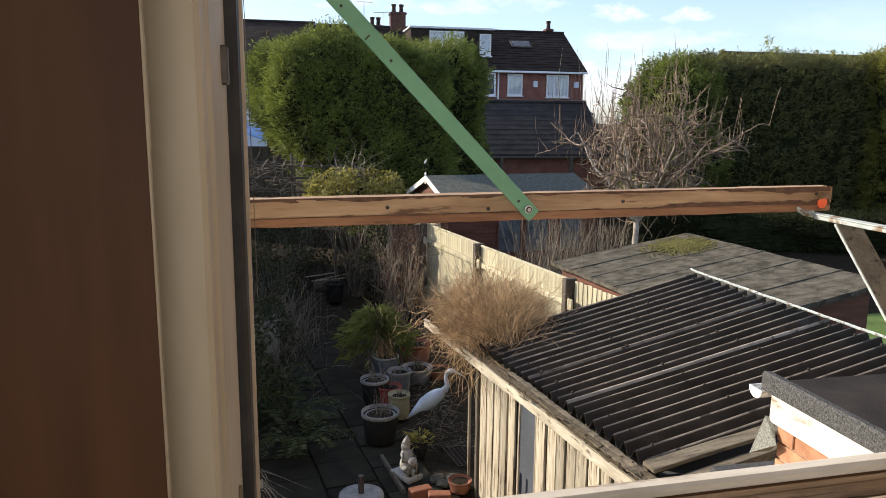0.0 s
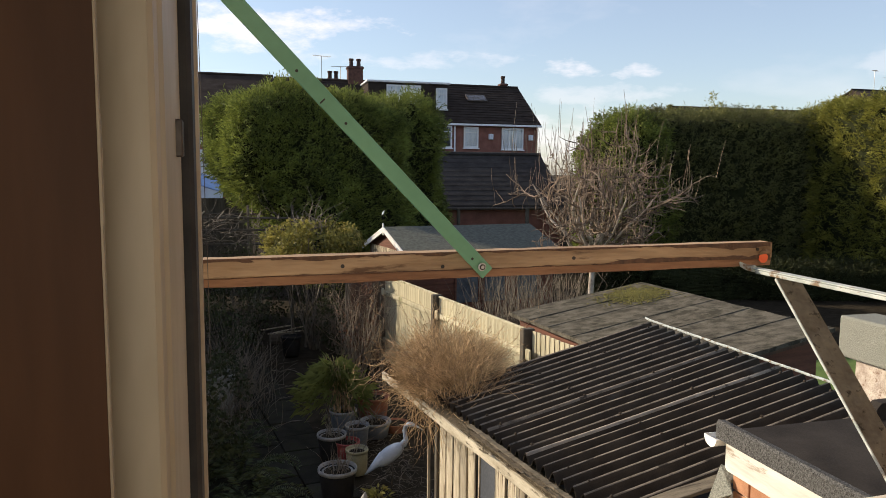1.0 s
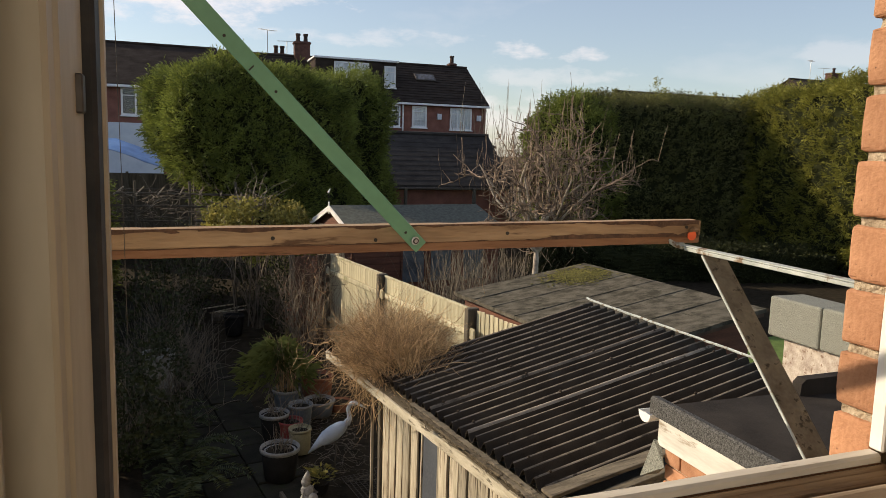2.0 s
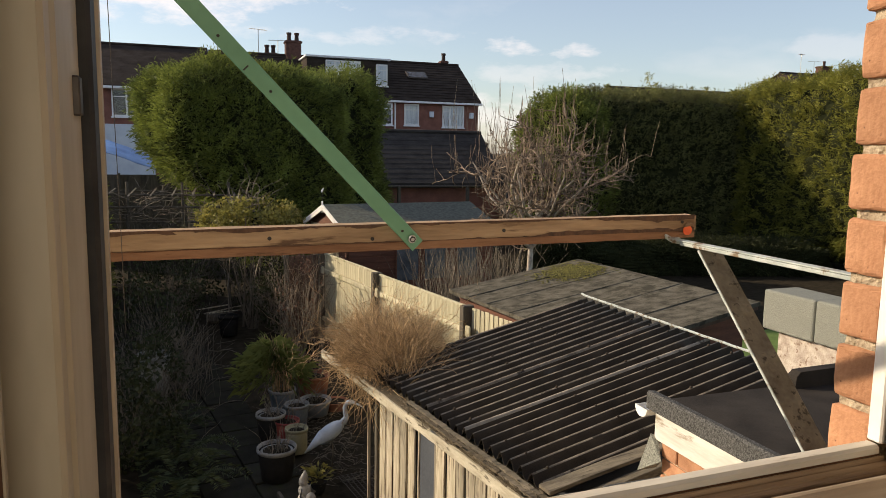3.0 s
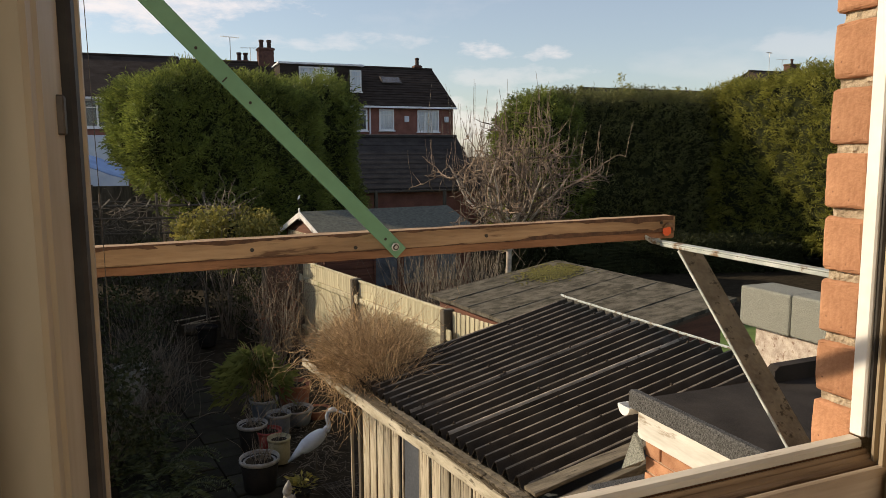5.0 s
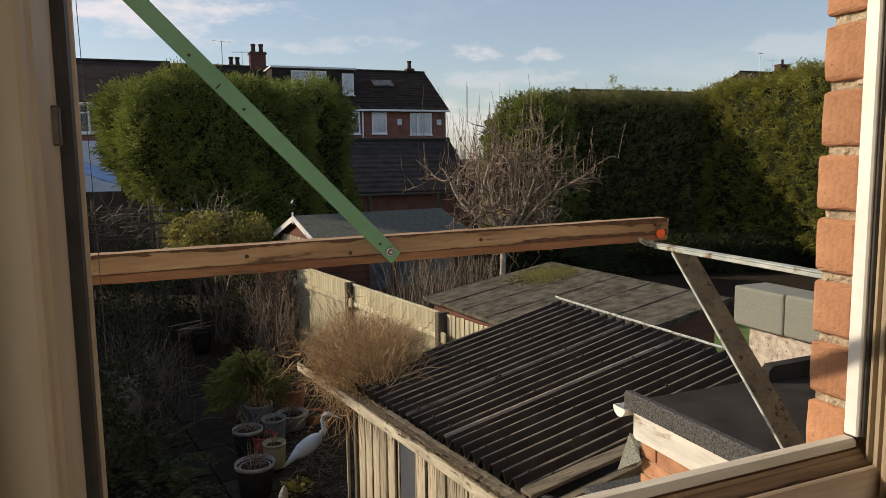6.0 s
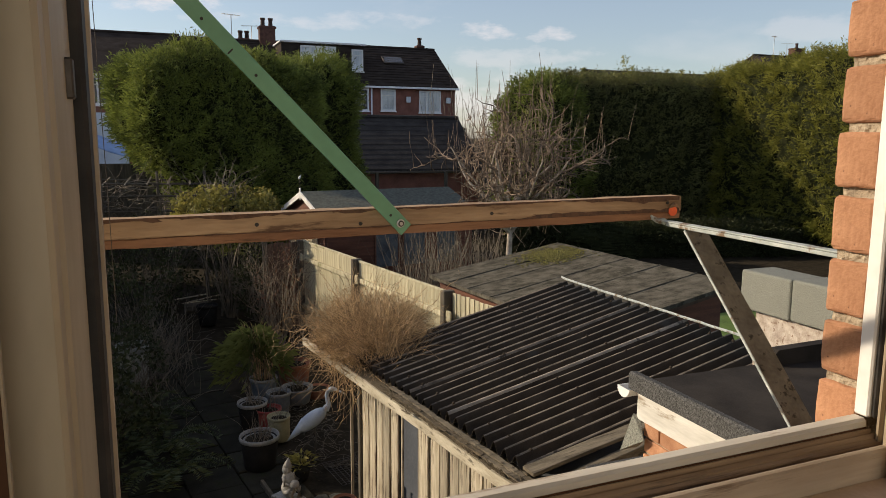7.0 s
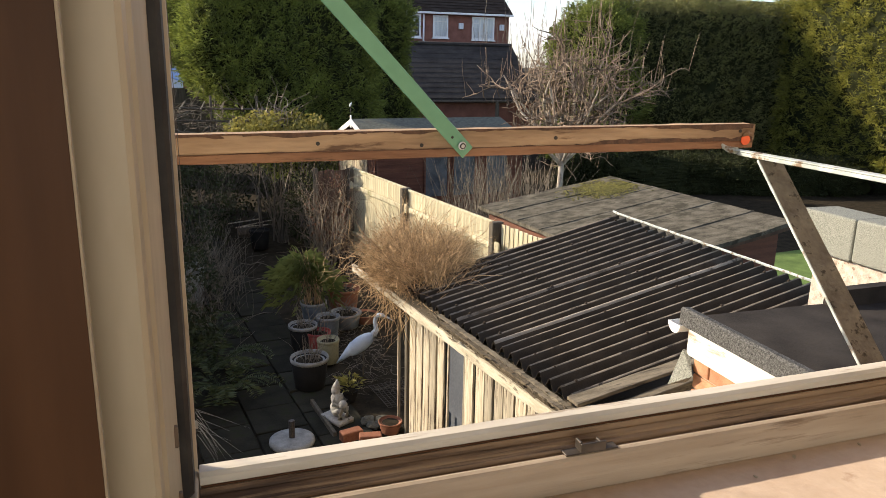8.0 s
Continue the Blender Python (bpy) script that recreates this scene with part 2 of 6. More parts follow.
FENCE_M = mat("pale_yellow_fence_board", (0.32, 0.285, 0.185), (0.58, 0.53, 0.37), scale=5, rough=0.9, bump=0.4, fine=40, stretch=(2.5, 2.5, 0.2), vary=0.16,
              spots=(0.235, 0.225, 0.11), spot_scale=3.5, spot_at=0.565)
POST_M = mat("dark_damp_post", (0.05, 0.04, 0.03), (0.13, 0.11, 0.08), scale=8, rough=0.9, bump=0.4, stretch=(2, 2, 0.3))
SHED_BROWN = mat("dark_red_brown_shed_boards", (0.075, 0.030, 0.019), (0.16, 0.066, 0.041), scale=5, rough=0.85, bump=0.3, stretch=(0.3, 0.3, 3))
SLATE = mat("dark_roof_tiles", (0.026, 0.019, 0.016), (0.056, 0.044, 0.037), spec=0.08, scale=1.6, rough=0.85, bump=0.3, fine=9, stretch=(1, 1, 2.5))
TILE_GREY = mat("grey_brown_roof_tiles", (0.030, 0.027, 0.026), (0.066, 0.059, 0.055), spec=0.1, scale=1.8, rough=0.9, bump=0.3, fine=10, stretch=(1, 1, 2))
RENDER_W = mat("pale_blue_white_render", (0.50, 0.56, 0.64), (0.64, 0.69, 0.75), scale=2, rough=0.9, bump=0.1)
TARP = mat("blue_tarpaulin", (0.07, 0.18, 0.42), (0.13, 0.28, 0.58), scale=3, rough=0.45, bump=0.4, fine=14)
UPVC = mat("white_window_frame", (0.74, 0.75, 0.77), (0.84, 0.85, 0.86), scale=4, rough=0.4, bump=0.0)
CURTAIN = mat("pale_net_curtain", (0.55, 0.60, 0.68), (0.78, 0.81, 0.86), scale=3, rough=0.9, bump=0.1, stretch=(6, 6, 0.3))
GLASS = glass_mat("window_glass", (1.0, 1.0, 1.0))
CHIM_M = mat("sooty_chimney_brick", (0.060, 0.030, 0.024), (0.135, 0.066, 0.050), scale=6, rough=0.95, bump=0.3, fine=30)
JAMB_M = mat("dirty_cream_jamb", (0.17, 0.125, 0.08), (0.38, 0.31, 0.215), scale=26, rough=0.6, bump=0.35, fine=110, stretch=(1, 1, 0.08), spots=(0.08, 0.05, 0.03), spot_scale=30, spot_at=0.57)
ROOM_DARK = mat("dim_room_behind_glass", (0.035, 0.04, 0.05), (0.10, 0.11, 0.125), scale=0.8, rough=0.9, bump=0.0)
CLAY_POT = mat("chimney_clay", (0.035, 0.022, 0.018), (0.08, 0.045, 0.035), scale=5, rough=0.9, bump=0.2)
ALU = mat("grey_aluminium", (0.35, 0.35, 0.36), (0.5, 0.5, 0.5), scale=9, rough=0.4, metal=0.8, bump=0.0)
# soil colour lowered so that it also carries the garden's shade
SOIL = mat("shade_dark_soil_and_litter", (0.014, 0.011, 0.007), (0.042, 0.034, 0.023), scale=5, rough=1.0, bump=0.8, fine=45, spec=0.08, spots=(0.065, 0.052, 0.033), spot_scale=14, spot_at=0.64)
LAWN = mat("lawn_turf", (0.055, 0.095, 0.018), (0.125, 0.195, 0.045), scale=3, rough=1.0, bump=0.6, fine=40)
# slab colour likewise holds the shade lying over the path
SLAB = mat("mossy_shade_dark_slab", (0.013, 0.0125, 0.009), (0.034, 0.032, 0.024), scale=4, rough=0.95, bump=0.45, fine=60, vary=0.28, spec=0.1, spots=(0.024, 0.027, 0.014), spot_scale=4, spot_at=0.56)
CONIFER = leaf_mat("conifer_hedge_sprays", (0.030, 0.044, 0.014), (0.33, 0.385, 0.085), 0.32)
# subdued copy of the conifer leaves, its colour carrying one hedge's shade
CONIFER_SHADE = leaf_mat("shaded_conifer_sprays", (0.062, 0.066, 0.030), (0.23, 0.232, 0.078), 0.12)
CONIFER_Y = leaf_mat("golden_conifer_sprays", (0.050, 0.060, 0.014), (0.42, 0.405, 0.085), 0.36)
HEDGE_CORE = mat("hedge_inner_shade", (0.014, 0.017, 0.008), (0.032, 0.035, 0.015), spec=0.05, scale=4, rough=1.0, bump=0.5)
SHRUB_Y = leaf_mat("variegated_shrub_leaves", (0.05, 0.055, 0.014), (0.42, 0.37, 0.10), 0.3)
SHRUB_D = leaf_mat("dark_shrub_leaves", (0.020, 0.024, 0.010), (0.055, 0.065, 0.022), 0.25)
BAMBOO_L = leaf_mat("bright_strap_leaves", (0.07, 0.09, 0.022), (0.27, 0.30, 0.09), 0.3)
FERN_L = leaf_mat("fern_fronds", (0.022, 0.034, 0.012), (0.085, 0.10, 0.04), 0.2)
BARK_D = mat("brown_twig_bark", (0.065, 0.045, 0.031), (0.30, 0.222, 0.16), scale=6, rough=0.85, bump=0.3, fine=40, island=0.5)
BROWN_FENCE = mat("dark_brown_stained_board", (0.055, 0.032, 0.021), (0.125, 0.075, 0.05), scale=4, rough=0.9, bump=0.3, fine=30, stretch=(2, 2, 0.25), vary=0.2)
TWIG_TAN = mat("dry_tan_stems", (0.20, 0.128, 0.064), (0.56, 0.39, 0.22), scale=5, rough=0.9, bump=0.0, island=0.55)
TWIG_GREY = mat("dry_grey_stems", (0.10, 0.085, 0.065), (0.25, 0.21, 0.165), scale=5, rough=0.9, bump=0.0, island=0.3)
SHED_FELT = mat("green_grey_shed_felt", (0.085, 0.088, 0.074), (0.15, 0.155, 0.132), spec=0.05, scale=14, rough=0.95, bump=0.4, fine=90)
BARK = mat("pale_fruit_tree_bark", (0.16, 0.13, 0.10), (0.48, 0.42, 0.35), scale=9, rough=0.85, bump=0.4, fine=50)


# ---------------------------------------------------------------- building helpers
GROUND = 0.2
TURN = 8.5  # the garden lies this much askew to the house


def garden(x, y, z, rz=0.0):
    return pose(x, y, z, 0, 0, TURN + rz)


def part(name, bm, material, parent=None, label="", smooth=False):
    me = bpy.data.meshes.new(name)
    bm.normal_update()
    bm.to_mesh(me)
    bm.free()
    if smooth:
        me.polygons.foreach_set("use_smooth", [True] * len(me.polygons))
    me.materials.append(material)
    ob = new(name, me)
    ob.parent = parent
    if label:
        tagged(ob, label)
    return ob


def raw(name, verts, faces, material, parent=None, label="", smooth=False):
    me = bpy.data.meshes.new(name)
    me.from_pydata([tuple(v) for v in verts], [], [tuple(f) for f in faces])
    if smooth:
        me.polygons.foreach_set("use_smooth", [True] * len(me.polygons))
    me.materials.append(material)
    ob = new(name, me)
    ob.parent = parent
    if label:
        tagged(ob, label)
    return ob


def piece(name, mesh, m, parent):
    ob = new(name, mesh)
    ob.parent = parent
    ob.matrix_basis = m
    return ob


def thing(name, label, category, m=None, group="", kind=""):
    ob = new(name)
    ob.matrix_world = m or Matrix()
    return tagged(ob, label, category, group, kind)


def box(bm, x0, x1, y0, y1, z0, z1, bevel=0.0, m=None, seg=1):
    g = bmesh.ops.create_cube(bm, size=1.0)["verts"]
    for v in g:
        v.co = Vector((x0 + (v.co.x + 0.5) * (x1 - x0), y0 + (v.co.y + 0.5) * (y1 - y0), z0 + (v.co.z + 0.5) * (z1 - z0)))
    if bevel:
        edges = list({e for v in g for e in v.link_edges})
        out = bmesh.ops.bevel(bm, geom=edges, offset=bevel, segments=seg, affect="EDGES", profile=0.5)
        g = list({v for f in out["faces"] for v in f.verts} | {v for v in g if v.is_valid})
    if m is not None:
        bmesh.ops.transform(bm, matrix=m, verts=[v for v in g if v.is_valid])
    return bm


def boxed(*a, **k):
    return box(bmesh.new(), *a, **k)


def tube(bm, pts, radii, sides=6, cap=True):
    """A round bar along points."""
    rings = []
    for i, p in enumerate(pts):
        p = Vector(p)
        d = (Vector(pts[min(i + 1, len(pts) - 1)]) - Vector(pts[max(i - 1, 0)])).normalized()
        side = d.orthogonal().normalized()
        up = d.cross(side)
        r = radii[i] if hasattr(radii, "__len__") else radii
        rings.append([bm.verts.new(p + r * (math.cos(a) * side + math.sin(a) * up)) for a in [2 * math.pi * k / sides for k in range(sides)]])
    for a, b in zip(rings, rings[1:]):
        for k in range(sides):
            try:
                bm.faces.new((a[k], a[(k + 1) % sides], b[(k + 1) % sides], b[k]))
            except ValueError:
                pass
    if cap:
        bm.faces.new(rings[0][::-1])
        bm.faces.new(rings[-1])
    return bm


def tubed(pts, radii, sides=6):
    return tube(bmesh.new(), pts, radii, sides)


def lathe(profile, sides=20):
    """A turned shape from (radius, height) pairs."""
    bm = bmesh.new()
    rings = [[bm.verts.new((r * math.cos(2 * math.pi * k / sides), r * math.sin(2 * math.pi * k / sides), z)) for k in range(sides)] for r, z in profile]
    for a, b in zip(rings, rings[1:]):
        for k in range(sides):
            bm.faces.new((a[k], a[(k + 1) % sides], b[(k + 1) % sides], b[k]))
    bm.faces.new(rings[0][::-1])
    bm.faces.new(rings[-1])
    return bm


def extrude_profile(points, a, b, axis="x"):
    """A moulding: a closed outline drawn out along one axis from a to b."""
    bm = bmesh.new()
    put = {"x": lambda s, p: (s, p[0], p[1]), "y": lambda s, p: (p[0], s, p[1]), "z": lambda s, p: (p[0], p[1], s)}[axis]
    first, last = [[bm.verts.new(put(s, p)) for p in points] for s in (a, b)]
    n = len(points)
    for k in range(n):
        bm.faces.new((first[k], first[(k + 1) % n], last[(k + 1) % n], last[k]))
    bm.faces.new(first[::-1])
    bm.faces.new(last)
    bmesh.ops.recalc_face_normals(bm, faces=bm.faces)
    return bm


# ---------------------------------------------------------------- the room and its window
# outer face of the house wall is y = 0.66, the window frame sits 5 cm behind it
wall = tagged(new("wall_north"), "brick house wall with the open window", "wall", kind="structure")
bm = boxed(-3.2, -0.45, 0.36, 0.655, 0.0, 6.6)
box(bm, 0.87, 3.2, 0.36, 0.655, 0.0, 6.6)
box(bm, -0.45, 0.87, 0.36, 0.655, 0.0, 3.70)
box(bm, -0.45, 0.87, 0.36, 0.655, 4.95, 6.6)
part("wall_core", bm, PLASTER, wall)
for nm, args in (("wall_west", (-2.4, -2.2, -3.2, 0.36, 2.6, 5.2)), ("wall_east", (2.2, 2.4, -3.2, 0.36, 2.6, 5.2))):
    tagged(part(nm, boxed(*args), PLASTER), "plain painted room wall", "wall", kind="structure")
# unseen back wall; its opening is added to let fill light in
bm = boxed(-2.4, -1.5, -3.4, -3.2, 2.6, 5.2)
box(bm, 1.5, 2.4, -3.4, -3.2, 2.6, 5.2)
box(bm, -1.5, 1.5, -3.4, -3.2, 2.6, 3.5)
box(bm, -1.5, 1.5, -3.4, -3.2, 4.9, 5.2)
tagged(part("wall_south", bm, PLASTER), "plain unseen room wall with an added opening for fill light", "wall", kind="structure")
tagged(part("floor", boxed(-2.4, 2.4, -3.4, 0.36, 2.5, 2.6), CARPET), "carpeted room floor", "floor", kind="structure")
tagged(part("ceiling", boxed(-2.4, 2.4, -3.4, 0.36, 5.2, 5.3), PLASTER), "plain room ceiling", "ceiling", kind="structure")

window = thing("window_1", "cream-painted wooden window frame, casement opened away", "window", kind="structure")
# bottom rail: lit outer lip, moulded face, ledge and front face
TILT = pose(0.62, 0, 3.82, 0, -1.06, 0) @ pose(-0.62, 0, -3.82)  # the sill and rail have sunk at one end
rail = [(0.588, 3.70), (0.588, 3.814), (0.5865, 3.815), (0.585, 3.8125), (0.5838, 3.8095), (0.5825, 3.8105), (0.579, 3.8078), (0.5785, 3.8058),
        (0.574, 3.8045), (0.5722, 3.8028), (0.570, 3.8000), (0.568, 3.8032), (0.5635, 3.8045), (0.5605, 3.8035), (0.559, 3.8005), (0.559, 3.70)]
# lip is coloured paler than the rail to hold the sunlight on it
part("bottom_lip", extrude_profile([(0.607, 3.71), (0.607, 3.823), (0.604, 3.8265), (0.592, 3.8265), (0.5885, 3.8235), (0.5885, 3.71)], -0.024, 0.7545), LIP_M, window, "worn outer lip of the bottom rail, coloured paler for the sun").matrix_basis = TILT
part("rubber_seal", boxed(-0.0235, 0.754, 0.5866, 0.5884, 3.8152, 3.8170, 0.0005), BROWN, window, "thin dark brown strip between lip and rail").matrix_basis = TILT
bottom = part("bottom_rail", extrude_profile(rail, -0.0245, 0.759), RAIL_M, window, "worn cream bottom rail with dark dirt in its grooves")
bottom.matrix_basis = TILT
bottom.data.materials.append(RAIL_D)
for poly in bottom.data.polygons:
    if 0.5690 < poly.center.y < 0.5862 and poly.normal.z > 0.1:
        poly.material_index = 1
# the two jambs: broad inner face, bead, rubber seal, outer lip
left = [(-0.089, 0.47), (-0.087, 0.466), (-0.0445, 0.466), (-0.0415, 0.470), (-0.0405, 0.482), (-0.038, 0.486), (-0.0355, 0.53), (-0.035, 0.556), (-0.0385, 0.556), (-0.0385, 0.607), (-0.12, 0.607), (-0.12, 0.47)]
part("jamb", extrude_profile(left, 3.70, 4.95, "z"), CREAM, window)
part("corner_block", boxed(-0.0383, -0.0247, 0.557, 0.606, 3.70, 3.8125, 0.002), RAIL_M, window)
part("rubber_seal", boxed(-0.0385, -0.027, 0.558, 0.590, 3.813, 4.95, 0.003), SEAL, window, "black rubber draught seal")
part("outer_lip", boxed(-0.0385, -0.025, 0.5905, 0.607, 3.8155, 4.95, 0.002), FRAME, window)
part("outer_lip", boxed(0.755, 0.781, 0.588, 0.6065, 3.8295, 4.95, 0.002), WHITE_TRIM, window, "sunlit white outer edge of the frame")
part("rubber_seal", boxed(0.759, 0.781, 0.5815, 0.5875, 3.830, 4.95, 0.002), SEAL, window, "black rubber draught seal")
right = [(x + 0.0065, y) for x, y in ((0.757, 0.581), (0.750, 0.577), (0.750, 0.574), (0.755, 0.5725), (0.755, 0.570), (0.748, 0.566), (0.748, 0.561), (0.753, 0.5595), (0.753, 0.557), (0.744, 0.553), (0.744, 0.547), (0.748, 0.545), (0.748, 0.543), (0.735, 0.538), (0.735, 0.470), (0.82, 0.470), (0.82, 0.581))]
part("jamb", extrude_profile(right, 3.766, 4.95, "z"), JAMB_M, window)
part("head", boxed(-0.12, 0.82, 0.47, 0.607, 4.951, 5.0, 0.004), CREAM, window)
part("keep_plate", boxed(-0.0430, -0.0405, 0.528, 0.532, 4.155, 4.204, 0.001), STEEL_DARK, window, "narrow brown steel keep plate")
part("keep", boxed(-0.0390, -0.0315, 0.5265, 0.5400, 4.166, 4.1905, 0.001), STEEL_DARK, window, "dark steel latch keep")
part("hinge", boxed(-0.0420, -0.0332, 0.5265, 0.531, 3.8725, 3.8885, 0.0008), HINGE_M, window, "small brown steel hinge leaf")
part("hinge", boxed(-0.0420, -0.0332, 0.5265, 0.531, 3.820, 3.838, 0.0008), HINGE_M, window, "small brown steel hinge leaf")
bm = bmesh.new()
bmesh.ops.create_uvsphere(bm, u_segments=10, v_segments=6, radius=0.004)
bmesh.ops.translate(bm, verts=bm.verts, vec=(0.741, 0.532, 3.915))
part("screw", bm, STEEL_DARK, window, "round screw head")

sill = tagged(part("window_sill", extrude_profile([(0.5585, 3.735), (0.5585, 3.7695), (0.36, 3.7695), (0.31, 3.7695), (0.303, 3.764), (0.303, 3.742), (0.31, 3.735)], -0.30, 1.0), SILL),
              "worn pinkish-cream painted inner sill with flaked paint", "sill", kind="structure")
sill.matrix_world = TILT

catch = thing("window_stay_catch", "small grey steel stay catch screwed to the window ledge", "catch", TILT @ pose(0.307, 0.5655, 3.8045))
part("base_plate", boxed(-0.026, 0.026, -0.005, 0.006, 0.0, 0.0015, 0.0005), STEEL_DARK, catch)
bm = boxed(-0.012, 0.013, -0.006, -0.0035, 0.0015, 0.010, 0.0005)
box(bm, -0.012, -0.0095, -0.0035, 0.006, 0.0015, 0.011, 0.0005)
box(bm, 0.0085, 0.011, -0.0035, 0.006, 0.0015, 0.008, 0.0005)
part("hook", bm, STEEL_DARK, catch, "bent steel lug")

tagged(part("wall_infill", boxed(-0.449, -0.1205, 0.47, 0.655, 3.701, 4.949), PLASTER), "plain wall beside the window frame", "wall", kind="structure")
board = thing("window_mullion", "dark brown stained wooden mullion with a chipped pale edge", "mullion", kind="structure")
part("board", extrude_profile([(-0.449, 0.45), (-0.449, 0.4285), (-0.0660, 0.4285), (-0.0645, 0.430), (-0.0650, 0.4335), (-0.0745, 0.448), (-0.0885, 0.4645), (-0.30, 0.4645), (-0.30, 0.45)], 3.701, 4.949, "z"), BROWN, board)
rng = np.random.default_rng(5)
bm = bmesh.new()
z = 3.75
while z < 4.6:
    h = rng.uniform(0.012, 0.05)
    w = rng.uniform(0.0008, 0.0022)
    box(bm, -0.0657, -0.0647 + w * 0.3, 0.4281 - w * 0.1, 0.4330, z, z + h, 0.0002)
    z += h - 0.0005
part("chipped_edge", bm, FRAME, board, "flaking cream paint along the edge")

# brick reveal on the far side of the opening
reveal = tagged(new("brick_reveal"), "sunlit orange-red brick reveal with crumbling sandy joints", "wall", kind="structure")
bm = boxed(0.7675, 0.869, 0.607, 0.656, 3.70, 4.95)
bmesh.ops.subdivide_edges(bm, edges=[e for e in bm.edges if e.calc_length() > 0.5], cuts=260)
bmesh.ops.subdivide_edges(bm, edges=[e for e in bm.edges if abs(e.verts[0].co.y - e.verts[1].co.y) > 0.03 and e.verts[0].co.x < 0.78], cuts=6)
for v in bm.verts:
    if v.co.x < 0.78:
        v.co.x += 0.0035 * noise.noise(v.co * 110) + 0.002 * noise.noise(v.co * 260)
part("mortar", bm, MORTAR, reveal, "crumbling sandy mortar joints")
brick_meshes = []
for k in range(5):
    b0 = boxed(0.0, 0.11, 0.0, 0.056, 0.0, 0.0635, 0.0050, seg=3)
    r2 = np.random.default_rng(40 + k)
    bmesh.ops.subdivide_edges(b0, edges=[e for e in b0.edges if e.calc_length() > 0.02], cuts=3, use_grid_fill=True)
    for v in b0.verts:
        v.co += Vector(r2.normal(0, 0.00035, 3)) + 0.0012 * noise.noise_vector(v.co * 38 + Vector((k * 7, 0, 0)))
    me = bpy.data.meshes.new("brick")
    b0.to_mesh(me)
    b0.free()
    me.materials.append(BRICK_OR)
    brick_meshes.append(me)
for k in range(17):
    z = 3.7160 + 0.0745 * k
    jut = [0.0, 0.0015, 0.0005, 0.002, 0.001, 0.0025, 0.001][k % 7]
    piece("brick", brick_meshes[k % 5], pose(0.7615 - jut * 0.4, 0.607 + jut * 0.5, z, 0, 0, (-0.8, 0.5, 0.2)[k % 3]), reveal)

# ---------------------------------------------------------------- outside the window: beam, stay and bracket
beam = thing("timber_beam", "weathered brown timber beam with peeling paint, carried outside the window", "beam", pose(0.9, 1.1, 4.0, 0, -0.63, 0) @ pose(-0.9, -1.1, -4.0))
bm = boxed(-0.75, 0.899, 1.100, 1.136, 4.0145, 4.0415, 0.0015, seg=2)
r2 = np.random.default_rng(8)
bmesh.ops.subdivide_edges(bm, edges=[e for e in bm.edges if e.calc_length() > 0.5], cuts=60)
for v in bm.verts:
    v.co += Vector((0, r2.normal(0, 0.0005), r2.normal(0, 0.0005)))
part("upper_rail", bm, BEAM_M, beam)
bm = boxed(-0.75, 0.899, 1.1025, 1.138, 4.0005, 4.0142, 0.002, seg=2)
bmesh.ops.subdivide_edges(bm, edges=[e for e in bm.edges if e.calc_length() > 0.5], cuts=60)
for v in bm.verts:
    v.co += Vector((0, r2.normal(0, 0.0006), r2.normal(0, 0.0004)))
part("lower_edge", bm, BEAM_D, beam, "darker red-brown lower edge")


def peel(z_edge, z_mean, swing, seed, y=1.0992):
    """A ragged strip of old varnish left along one edge of the beam's face."""
    q = np.random.default_rng(seed)
    count = 420
    xs = np.linspace(-0.745, 0.894, count)
    w = np.zeros(count)
    for step in (60, 22, 8, 3):
        knots = q.normal(0, 1, count // step + 3)
        w += np.interp(np.arange(count) / step, np.arange(len(knots)), knots) * (step / 60) ** 0.35
    zs = z_mean + swing * w * 0.5
    lo, hi = (4.0146, z_edge + 0.0015) if z_edge > z_mean else (z_edge - 0.0015, 4.040)
    zs = np.clip(zs, min(lo, z_edge) + 0.0003, max(hi, z_edge) - 0.0003)
    if z_edge > z_mean:
        zs = np.minimum(zs, z_edge - 0.0006)
    else:
        zs = np.maximum(zs, z_edge + 0.0006)
    v = [(x, y, z_edge) for x in xs] + [(x, y, z) for x, z in zip(xs, zs)]
    v += [(x, 1.1006, z_edge) for x in xs] + [(x, 1.1006, z) for x, z in zip(xs, zs)]
    n_ = count
    f = []
    for i in range(n_ - 1):
        f += [(i, i + 1, n_ + i + 1, n_ + i), (n_ + i, n_ + i + 1, 3 * n_ + i + 1, 3 * n_ + i), (i, 2 * n_ + i, 2 * n_ + i + 1, i + 1)]
    return raw("peeling_varnish", v, f, BEAM_PEEL, beam, "ragged edge of peeling dark varnish")


peel(4.0422, 4.0372, 0.0055, 71)
peel(4.0136, 4.0170, 0.0048, 72)
for x, z in ((0.146, 4.026), (0.520, 4.026), (0.868, 4.030), (0.30, 4.020)):
    part("nail", tubed([(x, 1.0985, z), (x, 1.101, z)], 0.003, 8), SEAL, beam, "rusted nail head")
part("red_mark", tubed([(0.880, 1.0985, 4.0150), (0.880, 1.1003, 4.0150)], 0.0095, 9), RED_TAPE, beam, "orange-red painted blob")
part("rag", tubed([(0.872, 1.0975, 4.022), (0.880, 1.096, 4.0265), (0.889, 1.0975, 4.0245), (0.894, 1.0985, 4.019)], [0.002, 0.0045, 0.0035, 0.001], 8), BEAM_M, beam)

